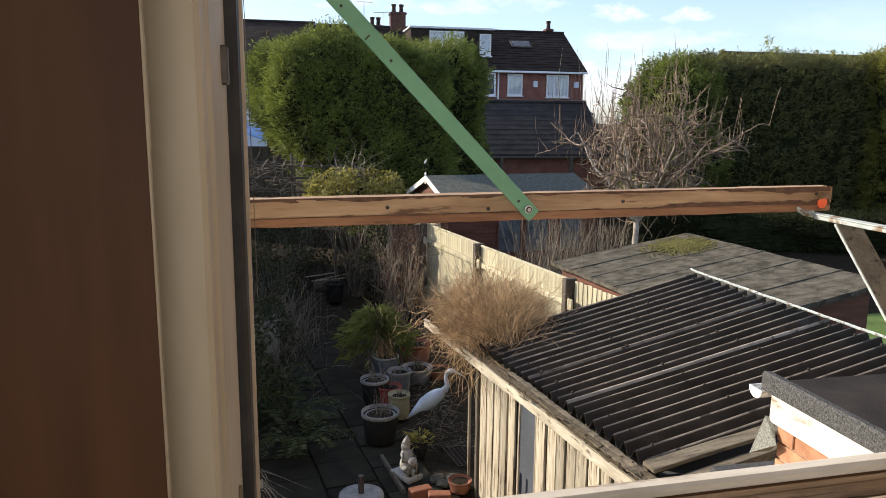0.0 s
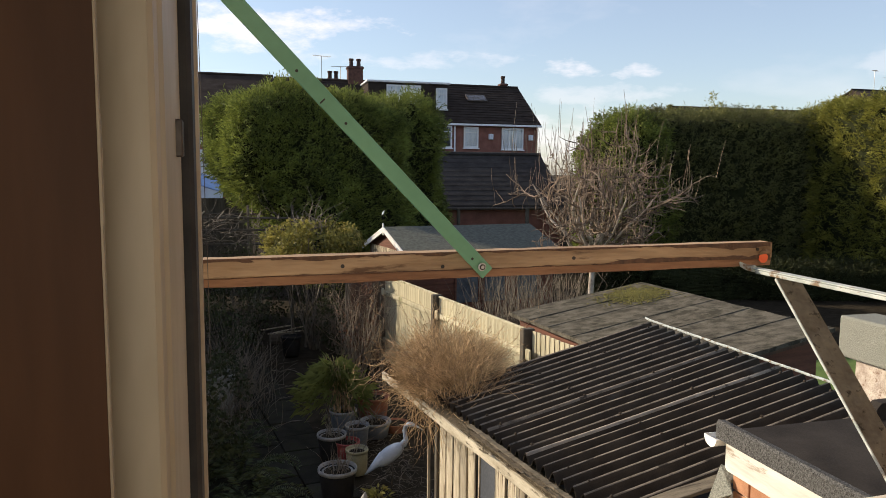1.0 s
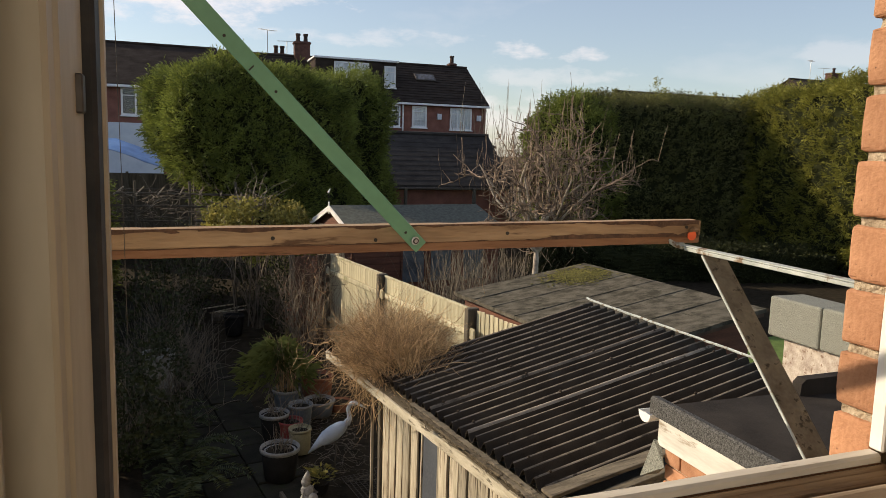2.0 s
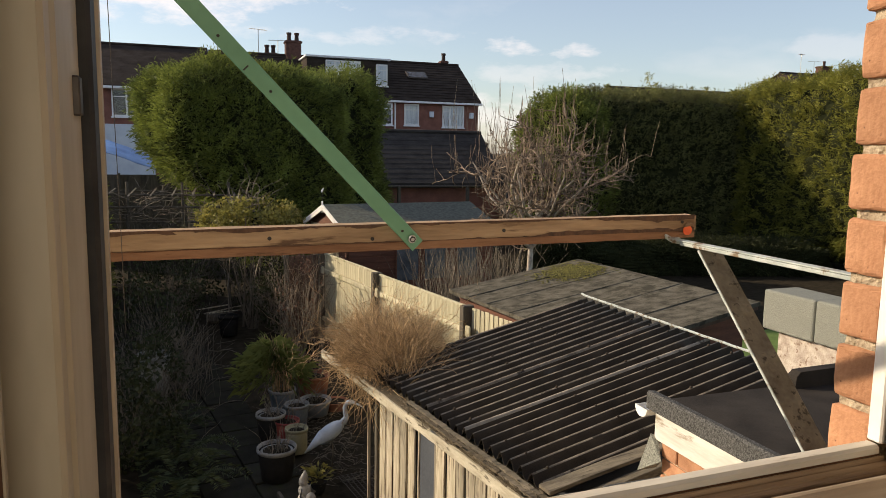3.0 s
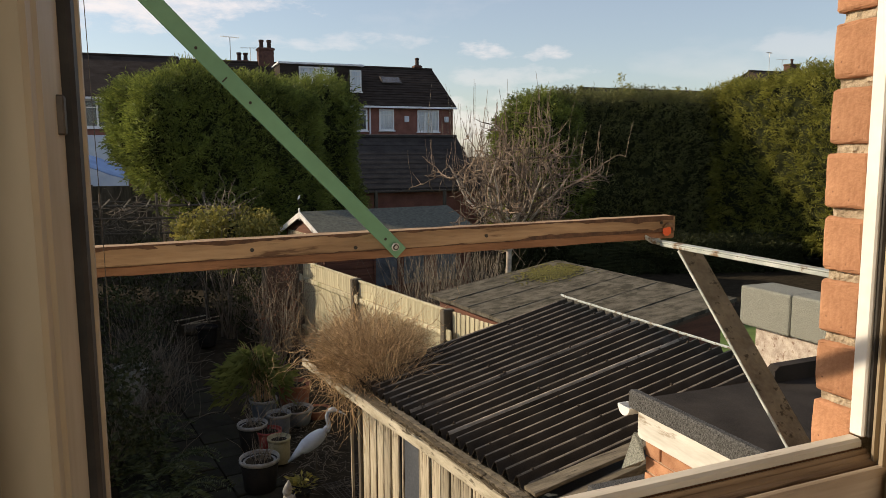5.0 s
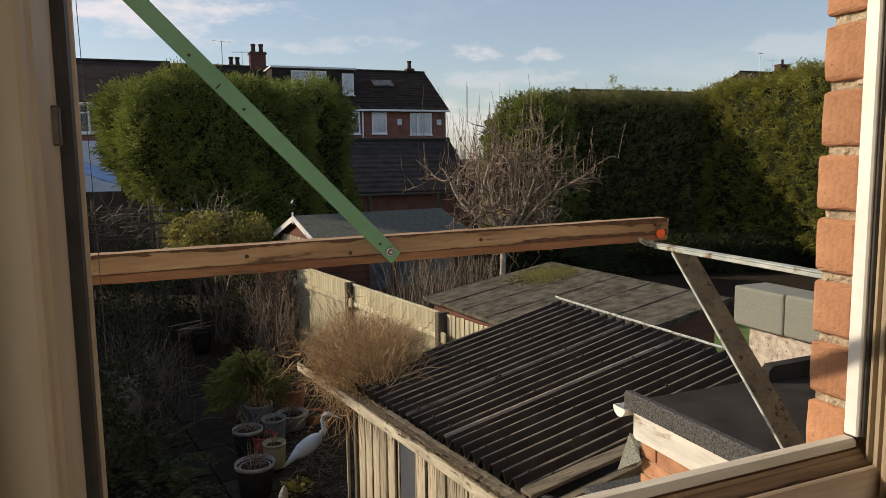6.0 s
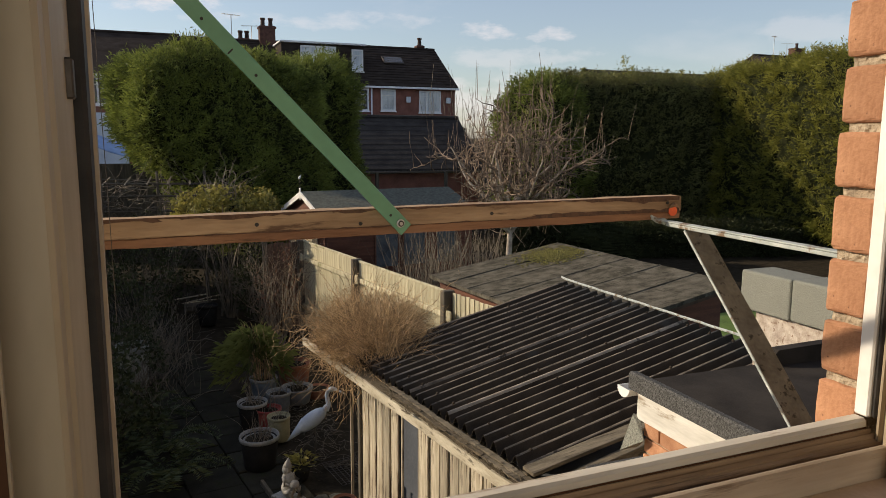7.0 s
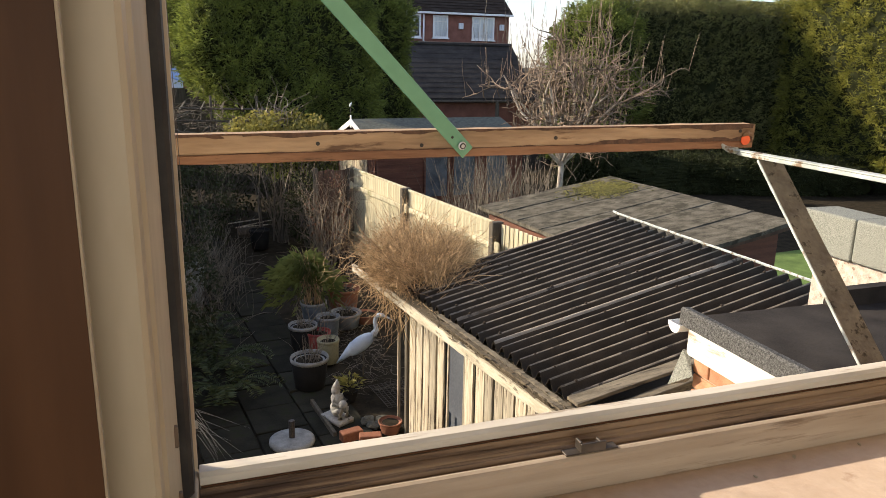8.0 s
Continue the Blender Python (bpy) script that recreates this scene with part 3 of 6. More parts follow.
stay = thing("steel_stay", "flat green-painted steel stay strap bolted to the beam", "strap")
A, B = Vector((0.3715, 1.0955, 4.0015)), Vector((-1.50, 0.690, 5.86))
length = (B - A).length
xa = (B - A).normalized()
ya = Vector((0.0, 1.0, 0.0))
ya = (ya - xa * ya.dot(xa)).normalized()
za = xa.cross(ya)
frame_m = Matrix((xa, ya, za)).transposed().to_4x4()
frame_m.translation = A
stay.matrix_world = frame_m
part("strap", boxed(0, length, -0.0015, 0.0015, -0.0115, 0.0115, 0.001), GREEN_P, stay)
part("bolt", lathe([(0.0015, 0.0), (0.0015, 0.0035), (0.0065, 0.0036), (0.0065, 0.0045), (0.0045, 0.0052), (0.0042, 0.0066), (0.002, 0.0068)], 16), ALU, stay, "bright washer and bolt").matrix_basis = pose(0.017, -0.001, 0, 90, 0, 0)
part("washer_ring", lathe([(0.0046, 0.0), (0.0046, 0.0068), (0.0030, 0.0069), (0.0030, 0.0)], 14), SEAL, stay, "dark ring round the bolt").matrix_basis = pose(0.017, -0.001, 0, 90, 0, 0)
for d in (0.037, 0.322, 0.418):
    part("hole", tubed([(d, -0.0019, 0.002), (d, -0.0012, 0.002)], 0.0022, 8), SEAL, stay, "dark screw hole")
part("score", boxed(0.365, 0.367, -0.0019, -0.0012, 0.0, 0.009), SEAL, stay, "dark scratch")

bracket = thing("wall_bracket", "old white-painted steel wall bracket with a mossy diagonal brace", "bracket")
ARM = pose(0.8435, 1.076, 4.0020, 0.25, 0, -1.2)
part("arm", boxed(-0.009, 0.009, -0.42, 0.0, -0.0025, 0.0, 0.001, m=ARM), PALE_STEEL, bracket)
part("arm_flange", boxed(-0.009, -0.0065, -0.42, -0.016, -0.0085, -0.0028, 0.0008, m=ARM), PALE_STEEL, bracket)
part("tip", tubed([(0.8405, 1.07, 4.0000), (0.836, 1.085, 4.0005), (0.8325, 1.093, 4.004), (0.8315, 1.097, 4.008)], [0.006, 0.005, 0.004, 0.002], 8), PALE_STEEL, bracket, "worn bare tip")
b0, b1 = Vector((0.840, 1.0, 3.9925)), Vector((0.840, 0.662, 3.646))
d = (b1 - b0).normalized()
s = Vector((1, 0, 0))
m = Matrix((d, s, d.cross(s))).transposed().to_4x4()
m.translation = b0
part("brace", boxed(0, (b1 - b0).length, -0.0135, 0.0305, -0.0012, 0.0012, 0.0008, m=m), GREY_STEEL, bracket, "grey lichen-covered diagonal brace")
part("brace_flange", boxed(0, (b1 - b0).length, -0.0165, -0.0138, -0.0012, 0.003, 0.0006, m=m), PALE_STEEL, bracket, "pale worn edge of the brace")
part("wall_plate", boxed(0.815, 0.866, 0.656, 0.661, 3.60, 4.02, 0.001), PALE_STEEL, bracket)

# ---------------------------------------------------------------- the ground
def ground_z(x, y):
    s = min(max((y - 20.0) / 20.0, 0.0), 1.0)
    return GROUND - 0.03 + 1.5 * s * s * (3 - 2 * s)


xs = np.concatenate([np.linspace(-900, -40, 6), np.linspace(-30, 45, 51), np.linspace(60, 900, 6)])
ys = np.concatenate([[-300, -60], np.linspace(-10, 60, 50), np.linspace(80, 1500, 8)])
verts = [(x, y, ground_z(x, y) + (0.03 * noise.noise((x * 0.7, y * 0.7, 0)) if -30 < x < 45 and -9 < y < 60 else 0)) for y in ys for x in xs]
nx = len(xs)
faces = [(j * nx + i, j * nx + i + 1, (j + 1) * nx + i + 1, (j + 1) * nx + i) for j in range(len(ys) - 1) for i in range(nx - 1)]
tagged(raw("ground", verts, faces, SOIL, smooth=True), "garden soil with leaf litter, its colour darkened for shade", "ground", kind="structure")

lawn = [garden(4.75, 1.2, GROUND + 0.02) @ Vector((x, y, 0.006 * noise.noise((x * 2, y * 2, 5)))) for y in np.linspace(0, 10.5, 30) for x in np.linspace(0, 15, 24)]
tagged(raw("lawn", lawn, [(j * 24 + i, j * 24 + i + 1, (j + 1) * 24 + i + 1, (j + 1) * 24 + i) for j in range(29) for i in range(23)], LAWN, smooth=True),
       "neighbour's green winter lawn", "lawn", kind="structure")

# ---------------------------------------------------------------- the corrugated lean-to shed
lean = thing("lean_to_shed", "lean-to shed of pale weathered boards under a black corrugated roof", "shed")
# roof: gutter edge low towards the path, top edge along the fence
GF, GN = Vector((1.74, 6.74, 1.985)), Vector((2.18, 3.87, 1.985))
TF, TN = Vector((4.33, 7.16, 2.475)), Vector((4.75, 4.30, 2.365))
PITCH, NW = 0.128, 23
up_dir = (TF - GF).normalized()


def roof_point(s, r, lift=0.0):
    """s along the gutter from far to near, r from the gutter up to the top edge."""
    low, high = GF.lerp(GN, s), TF.lerp(TN, s)
    return low.lerp(high, r) + Vector((0, 0, lift))


def corrugated(s0, s1, r0, r1, lift, seed):
    waves = NW * (s1 - s0)
    cols, rows_ = max(8, int(waves * 10)), 8
    r2 = np.random.default_rng(seed)
    sag = r2.uniform(-0.012, 0.012, 3)
    v, f = [], []
    for side in (0.0, -0.006):
        for j in range(rows_ + 1):
            r = r0 + (r1 - r0) * j / rows_
            for i in range(cols + 1):
                s = s0 + (s1 - s0) * i / cols
                w = math.cos(2 * math.pi * NW * s)
                h = 0.036 * (2 * ((1 + w) / 2) ** 1.5 - 1)
                v.append(roof_point(s, r, lift + side + h + sag[0] * math.sin(3 * s + r * 2) + 0.004 * noise.noise((s * 9, r * 4, seed))))
    n, k = cols + 1, (rows_ + 1) * (cols + 1)
    for j in range(rows_):
        for i in range(cols):
            a = j * n + i
            f.append((a, a + 1, a + n + 1, a + n))
            f.append((k + a, k + a + n, k + a + n + 1, k + a + 1))
    for j in (0, rows_):
        for i in range(cols):
            a = j * n + i
            f.append((a, a + 1, k + a + 1, k + a))
    for i in (0, cols):
        for j in range(rows_):
            a = j * n + i
            f.append((a, a + n, k + a + n, k + a))
    return v, f


edges_s = [0.0, 9 / NW, 14 / NW, 1.0]
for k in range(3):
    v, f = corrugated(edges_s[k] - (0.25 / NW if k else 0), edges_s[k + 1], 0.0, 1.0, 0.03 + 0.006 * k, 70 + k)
    sheet = raw("roof_sheet", v, f, CORR, lean, "black corrugated bitumen roofing sheet with crest highlights put into the colour", smooth=True)
    sheet.data.materials.append(CORR_CREST_LIT)
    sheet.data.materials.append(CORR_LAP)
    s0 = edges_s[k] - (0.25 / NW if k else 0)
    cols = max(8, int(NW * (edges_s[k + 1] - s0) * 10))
    # crest faces get the paler colour as a painted sun highlight
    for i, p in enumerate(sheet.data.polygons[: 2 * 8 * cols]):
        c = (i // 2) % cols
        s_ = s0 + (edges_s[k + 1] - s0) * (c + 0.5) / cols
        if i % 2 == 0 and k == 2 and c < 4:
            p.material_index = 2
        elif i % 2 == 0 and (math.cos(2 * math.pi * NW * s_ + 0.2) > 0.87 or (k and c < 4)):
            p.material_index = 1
# roofing nails with caps
cap_me = bpy.data.meshes.new("roof_nail")
b0 = lathe([(0.013, 0.0), (0.013, 0.006), (0.009, 0.013), (0.003, 0.017)], 8)
b0.to_mesh(cap_me)
b0.free()
cap_me.materials.append(CORR)
for w in range(1, NW, 2):
    for r in (0.05, 0.37, 0.66, 0.95):
        if (w * 7 + int(r * 10)) % 5:
            piece("roof_nail", cap_me, Matrix.Translation(roof_point(w / NW, r, 0.058 + 0.006 * (w > 8.7) + 0.006 * (w > 13.7))), lean)
# top edging strip, pale where it is lit
bm = bmesh.new()
N = 24
pts = [roof_point(i / N, 1.0, 0.075 + 0.0018 * math.sin(i * 2.1)) for i in range(N + 1)]
tube(bm, [pts[0] + Vector((0.01, 0.12, 0.004))] + pts, 0.013, 6)
part("top_edging", bm, PALE_STEEL, lean, "pale worn edging strip along the roof top")
# weathered planks along the near edge
p0, p1 = roof_point(0.985, -0.02, 0.075), roof_point(1.005, 0.56, 0.055)
for q0, q1, w, th, lab in ((p0, p1, 0.060, 0.013, "loose weathered plank on the roof edge"), (roof_point(1.035, 0.0, 0.0), roof_point(1.045, 0.62, -0.01), 0.035, 0.03, "grey batten under the roof edge")):
    d = (q1 - q0).normalized()
    e = Vector((0, 0, 1)).cross(d).normalized()
    pm = Matrix((d, e, d.cross(e))).transposed().to_4x4()
    pm.translation = q0
    bm = boxed(0, (q1 - q0).length, -w, w, -th, th, 0.004)
    bmesh.ops.subdivide_edges(bm, edges=[x for x in bm.edges if x.calc_length() > 0.5], cuts=16)
    for v in bm.verts:
        v.co.z += 0.006 * noise.noise((v.co.x * 4, v.co.y * 9, 3))
        v.co.y += 0.008 * noise.noise((v.co.x * 5, 1, 7))
    bmesh.ops.transform(bm, matrix=pm, verts=bm.verts)
    part("loose_batten", bm, PLANK, lean, lab)
# rotten laths and litter under the sheets
a0, a1 = roof_point(0.0, 0.0), roof_point(1.0, 0.0)
r2 = np.random.default_rng(31)
for k, (off, lo, hi) in enumerate(((-0.035, 0.30, 1.03), (-0.085, 0.36, 0.83), (-0.075, 0.80, 1.05))):
    q0, q1 = a0.lerp(a1, lo) + Vector((off, 0, 0.012 - 0.01 * k)), a0.lerp(a1, hi) + Vector((off, 0, 0.004 - 0.006 * k))
    d = (q1 - q0).normalized()
    e = Vector((0, 0, 1)).cross(d).normalized()
    pm = Matrix((d, e, d.cross(e))).transposed().to_4x4()
    pm.translation = q0
    bm = boxed(0, (q1 - q0).length, -0.021, 0.021, -0.008, 0.008, 0.003)
    bmesh.ops.subdivide_edges(bm, edges=[x for x in bm.edges if x.calc_length() > 0.5], cuts=40)
    for v in bm.verts:
        v.co += Vector((0, r2.normal(0, 0.005) + 0.008 * noise.noise((v.co.x * 3, k, 5)), r2.normal(0, 0.002)))
    bmesh.ops.transform(bm, matrix=pm, verts=bm.verts)
    part("rotten_lath", bm, PLANK if k != 1 else LITTER, lean, "ragged rotten lath along the eaves")
bm = bmesh.new()
for i in range(210):
    q = a0.lerp(a1, r2.uniform(0.25, 1.0)) + Vector((r2.normal(-0.055, 0.035), 0, r2.normal(-0.008, 0.010)))
    sx = r2.uniform(0.003, 0.008)
    long_ = sx * (2 if i % 3 == 0 else r2.uniform(5, 12))
    box(bm, -sx, sx, -long_, long_, -0.003, 0.004, 0.0015, m=Matrix.Translation(q) @ pose(0, 0, 0, *r2.uniform(-18, 18, 3)))
tagged(part("rotten_edge", bm, LITTER, lean, "mossy crumbling litter along the eaves"), kind="stuff")
# gutter board: long pale plank that reaches past the roof
g0, g1 = Vector((1.475, 7.98, 1.90)), Vector((2.115, 3.75, 1.885))
bm = bmesh.new()
gd = (g1 - g0).normalized()
gm = Matrix((gd, Vector((0, 0, 1)).cross(gd), Vector((0, 0, 1)))).transposed().to_4x4()
gm.translation = g0
box(bm, 0, (g1 - g0).length, -0.016, 0.016, -0.052, 0.033, 0.006)
bmesh.ops.subdivide_edges(bm, edges=[e for e in bm.edges if e.calc_length() > 1], cuts=30)
for v in bm.verts:
    v.co.z += 0.012 * noise.noise((v.co.x * 1.3, 0, 1)) + r2.normal(0, 0.0025)
    v.co.y += 0.010 * noise.noise((v.co.x * 0.9, 3, 1))
bmesh.ops.transform(bm, matrix=gm, verts=bm.verts)
part("gutter_board", bm, BOARD_Y, lean, "long pale weathered board along the eaves")
part("inner_plate", boxed(0.9, (g1 - g0).length, 0.02, 0.20, -0.06, 0.03, 0.004, m=gm), LITTER, lean)
# wall of upright boards below the gutter board, with a window pane coloured dark
wm = gm @ pose(0.0, 0.27, 0)
r2 = np.random.default_rng(77)
u = 1.02
boards = []
while u < 3.7:
    w = r2.uniform(0.12, 0.165)
    if u + w < 1.92 or u > 2.21:
        boards.append((u, w))
    u += w + (0.006 if len(boards) % 2 else r2.choice([0.012, 0.03, 0.05]))
boards += [(1.90, 0.028), (2.215, 0.03)]
for u, w in boards:
    low = -1.66 + r2.uniform(0, 0.03)
    b0 = boxed(0, w, -0.011, 0.011, low, -0.04 + r2.uniform(-0.01, 0.01), 0.004)
    o = part("wall_board", b0, BOARD, lean)
    o.matrix_basis = wm @ pose(u, r2.uniform(-0.008, 0.008), 0, 0, r2.uniform(-0.5, 0.5), 0)
# pane is opaque; the dimness behind it is in its colour
part("dirty_pane", boxed(1.93, 2.22, -0.004, 0.0, -0.95, -0.06, m=wm), ROOM_DARK, lean, "glass pane coloured dark for the dim inside")
part("post", boxed(0.955, 1.015, -0.045, 0.02, -1.69, -0.06, 0.006, m=wm), POST_M, lean)
part("post", boxed(0.70, 0.725, -0.02, 0.01, -1.69, -0.055, 0.004, m=wm), BOARD, lean, "thin pale upright")
# dark block paints the shade of the shed's inside behind the boards
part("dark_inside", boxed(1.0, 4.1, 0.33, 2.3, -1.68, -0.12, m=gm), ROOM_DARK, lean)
part("end_wall", boxed(0.985, 1.005, 0.30, 2.55, -1.68, 0.02, m=gm), POST_M, lean)
part("corner_latch", boxed(3.10, 3.2, -0.03, 0.0, -0.19, -0.10, 0.01, m=wm), WHITE_TRIM, lean, "white plastic pipe clip")

# ---------------------------------------------------------------- the brick extension below the window
ext = thing("brick_extension", "single-storey brick extension with a black felt roof and flaking white fascia", "extension")
X0, Y1, ZT = 2.003, 2.69, 3.047
part("wall", boxed(X0 + 0.03, 4.02, 0.67, Y1 - 0.06, 0.15, 2.90), MORTAR, ext)
bmk = []
for k in range(4):
    b0 = boxed(-0.006, 0.05, 0.0, 0.215, 0.0, 0.065, 0.003)
    me = bpy.data.meshes.new("brick")
    b0.to_mesh(me)
    b0.free()
    me.materials.append(BRICK_OR)
    bmk.append(me)
half = bpy.data.meshes.new("brick")
b0 = boxed(-0.006, 0.05, 0.0, 0.1025, 0.0, 0.065, 0.003)
b0.to_mesh(half)
b0.free()
half.materials.append(BRICK_OR)
for c in range(17):
    z = 2.812 - 0.075 * c
    off = 0.0 if c % 2 else 0.1125
    if off:
        piece("brick", half, pose(X0 + 0.022, Y1 - 0.058 - 0.1025, z), ext)
    for i in range(8):
        piece("brick", bmk[(i * 3 + c) % 4], pose(X0 + 0.022 + 0.0015 * ((i * 5 + c * 3) % 4), Y1 - 0.058 - off - 0.225 * i - 0.215, z), ext)
part("fascia", boxed(X0, X0 + 0.022, 0.68, Y1 - 0.02, ZT - 0.165, ZT - 0.012, 0.003), PAINT_OLD, ext, "flaking white-painted fascia board")
part("fascia", boxed(X0 + 0.023, 4.02, Y1 - 0.045, Y1 - 0.022, ZT - 0.125, ZT - 0.012, 0.003), PAINT_OLD, ext)
part("roof_deck", boxed(X0 + 0.023, 4.03, 0.665, Y1 - 0.001, ZT - 0.011, ZT + 0.006, 0.002), FELT_BLK, ext, "black felt flat roof")
part("felt_kerb", extrude_profile([(X0 - 0.018, ZT - 0.035), (X0 - 0.018, ZT + 0.036), (X0 - 0.008, ZT + 0.046), (X0 + 0.025, ZT + 0.042), (X0 + 0.075, ZT + 0.0065), (X0 + 0.024, ZT + 0.0065), (X0 - 0.008, ZT - 0.035)], 0.665, Y1 + 0.025, "y"),
     FELT_MIN, ext, "grey mineral felt kerb along the roof edge")
part("felt_ridge", extrude_profile([(2.76, ZT + 0.0068), (4.03, ZT + 0.0068), (4.03, 3.15), (3.04, 3.137), (2.79, 3.132), (2.765, 3.11)], Y1 - 0.06, Y1 - 0.004, "y"), FELT_BLK, ext, "raised black felt edge")
part("felt_seam", boxed(2.9, 4.0, 2.02, 2.12, ZT + 0.0065, ZT + 0.0105, 0.001), FELT_BLK, ext, "overlapping felt seam")
part("felt_upstand", extrude_profile([(3.965, ZT + 0.0065), (4.02, ZT + 0.12), (4.04, ZT + 0.12), (4.04, ZT + 0.0065)], 0.665, Y1, "y"), FELT_BLK, ext, "black felt upstand against the parapet")
bm = bmesh.new()
gp = [(0.045 * math.cos(a), 0.045 * math.sin(a)) for a in np.linspace(math.pi, 2 * math.pi, 10)]
gp += [(0.041 * math.cos(a), 0.041 * math.sin(a)) for a in np.linspace(2 * math.pi, math.pi, 10)]
o = part("gutter", extrude_profile([(Y1 + 0.045 + a, ZT - 0.036 + b) for a, b in gp], X0 - 0.028, 4.0, "x"), WHITE_TRIM, ext, "white half-round gutter")
part("gutter_end", extrude_profile([(Y1 + 0.045 + a, ZT - 0.036 + b) for a, b in gp[:10]], X0 - 0.032, X0 - 0.0285, "x"), WHITE_TRIM, ext, "white gutter stop end")
bm = bmesh.new()
fv = [(X0 + 0.012, Y1 - 0.03, ZT - 0.15), (X0 + 0.010, Y1 - 0.03, ZT - 0.30), (X0 - 0.045, Y1 + 0.03, ZT - 0.33), (X0 - 0.015, Y1 - 0.10, ZT - 0.24), (X0 - 0.012, Y1 - 0.01, ZT - 0.145)]
raw("flashing_flap", fv + [(x + 0.004, y + 0.004, z) for x, y, z in fv], [(0, 3, 4), (0, 1, 3), (1, 2, 3), (3, 2, 4), (5, 9, 8), (5, 8, 6), (6, 8, 7), (8, 9, 7), (2, 7, 9, 4), (1, 6, 7, 2)], FELT_PALE, ext, "torn flap of grey mineral felt")
part("low_felt", boxed(X0 + 0.26, X0 + 1.1, 2.60, 3.47, 2.22, 2.26, 0.004), FELT_MIN, ext, "low grey felt roof strip")

para = thing("neighbour_parapet", "neighbour's painted parapet wall capped with pale grey mineral felt", "parapet")
part("wall", boxed(4.10, 4.34, 0.67, 4.10, 0.15, 2.885), mat("pink_stained_render", (0.27, 0.215, 0.175), (0.54, 0.48, 0.415), scale=18, rough=0.9, bump=0.7, fine=90, spots=(0.20, 0.135, 0.10), spot_scale=26, spot_at=0.57), para, "flaking pinkish-white painted brickwork")
for k, (y0, y1) in enumerate(((3.76, 4.225), (3.12, 3.755), (2.54, 3.115), (2.0, 2.535))):
    part("felt_cap", boxed(4.055, 4.37, y0, y1, 2.892 + 0.004 * k, 3.185 + 0.006 * k, 0.018, seg=3), FELT_PALE, para, "pale grey felt capping piece")

# ---------------------------------------------------------------- neighbour's felt-roofed shed
flat = thing("felt_roof_shed", "neighbour's low wooden shed with a mossy grey felt roof", "shed")
c0, c1, c2 = Vector((3.79, 10.17, 2.10)), Vector((6.22, 10.6, 2.42)), Vector((6.72, 7.05, 2.375))
c3 = c0 + (c2 - c1)
rv, rf = [], []
NU, NV = 14, 20
for lift in (0.0, -0.05):
    for j in range(NV + 1):
        for i in range(NU + 1):
            a, b = i / NU, j / NV
            p = c0.lerp(c1, a).lerp(c3.lerp(c2, a), b)
            rv.append(p + Vector((0, 0, lift + 0.012 * noise.noise((a * 6, b * 8, 2)))))
n, k = NU + 1, (NU + 1) * (NV + 1)
for j in range(NV):
    for i in range(NU):
        a = j * n + i
        rf += [(a, a + 1, a + n + 1, a + n), (k + a, k + a + n, k + a + n + 1, k + a + 1)]
for i in range(NU):
    rf += [(i, i + k, i + k + 1, i + 1), (NV * n + i, NV * n + i + 1, k + NV * n + i + 1, k + NV * n + i)]
for j in range(NV):
    rf += [(j * n, (j + 1) * n, k + (j + 1) * n, k + j * n), (j * n + NU, k + j * n + NU, k + (j + 1) * n + NU, (j + 1) * n + NU)]
raw("roof", rv, rf, FELT, flat, "worn grey mineral felt roof", smooth=False)
for b in (0.16, 0.30, 0.46, 0.64, 0.82):
    q0, q1 = c0.lerp(c3, b), c1.lerp(c2, b)
    bm = bmesh.new()
    tube(bm, [q0.lerp(q1, a) + Vector((0, 0, 0.001 + 0.004 * noise.noise((a * 5, b * 9, 1)))) for a in np.linspace(0, 1, 12)], 0.011, 5)
    part("felt_lap", bm, FELT, flat, "lapped felt seam")
r2 = np.random.default_rng(12)
mv, mf = [], []
for i in range(1500):
    a, b = np.clip(r2.normal(0.76, 0.11), 0.05, 0.95), np.clip(r2.normal(0.17, 0.06), 0.02, 0.9)
    p = c0.lerp(c1, a).lerp(c3.lerp(c2, a), b) + Vector((0, 0, 0.008))
    s_ = r2.uniform(0.012, 0.035)
    base = len(mv)
    for an in (0, 2.1, 4.2):
        mv.append(p + Vector((s_ * math.cos(an + i), s_ * math.sin(an + i), 0)))
    mv.append(p + Vector((0, 0, s_ * 0.35)))
    mf += [(base, base + 1, base + 3), (base + 1, base + 2, base + 3), (base + 2, base, base + 3)]
tagged(raw("moss", mv, mf, leaf_mat("moss_cushions", (0.055, 0.052, 0.012), (0.17, 0.15, 0.034), 0.1), flat, "yellow-green moss cushions"), kind="stuff")
down = Vector((0, 0, -1))


def wall_between(name, p, q, top, bottom, inset, material, parent, label=""):
    centre = (c0 + c1 + c2 + c3) / 4
    p, q = p.lerp(centre, inset), q.lerp(centre, inset)
    d = (q - p).normalized()
    nrm = Vector((-d.y, d.x, 0)) * 0.02
    v = [Vector((p.x, p.y, bottom)), Vector((q.x, q.y, bottom)), Vector((q.x, q.y, q.z + top)), Vector((p.x, p.y, p.z + top))]
    return raw(name, v + [w + nrm for w in v], [(0, 1, 2, 3), (7, 6, 5, 4), (0, 4, 5, 1), (1, 5, 6, 2), (2, 6, 7, 3), (3, 7, 4, 0)], material, parent, label)


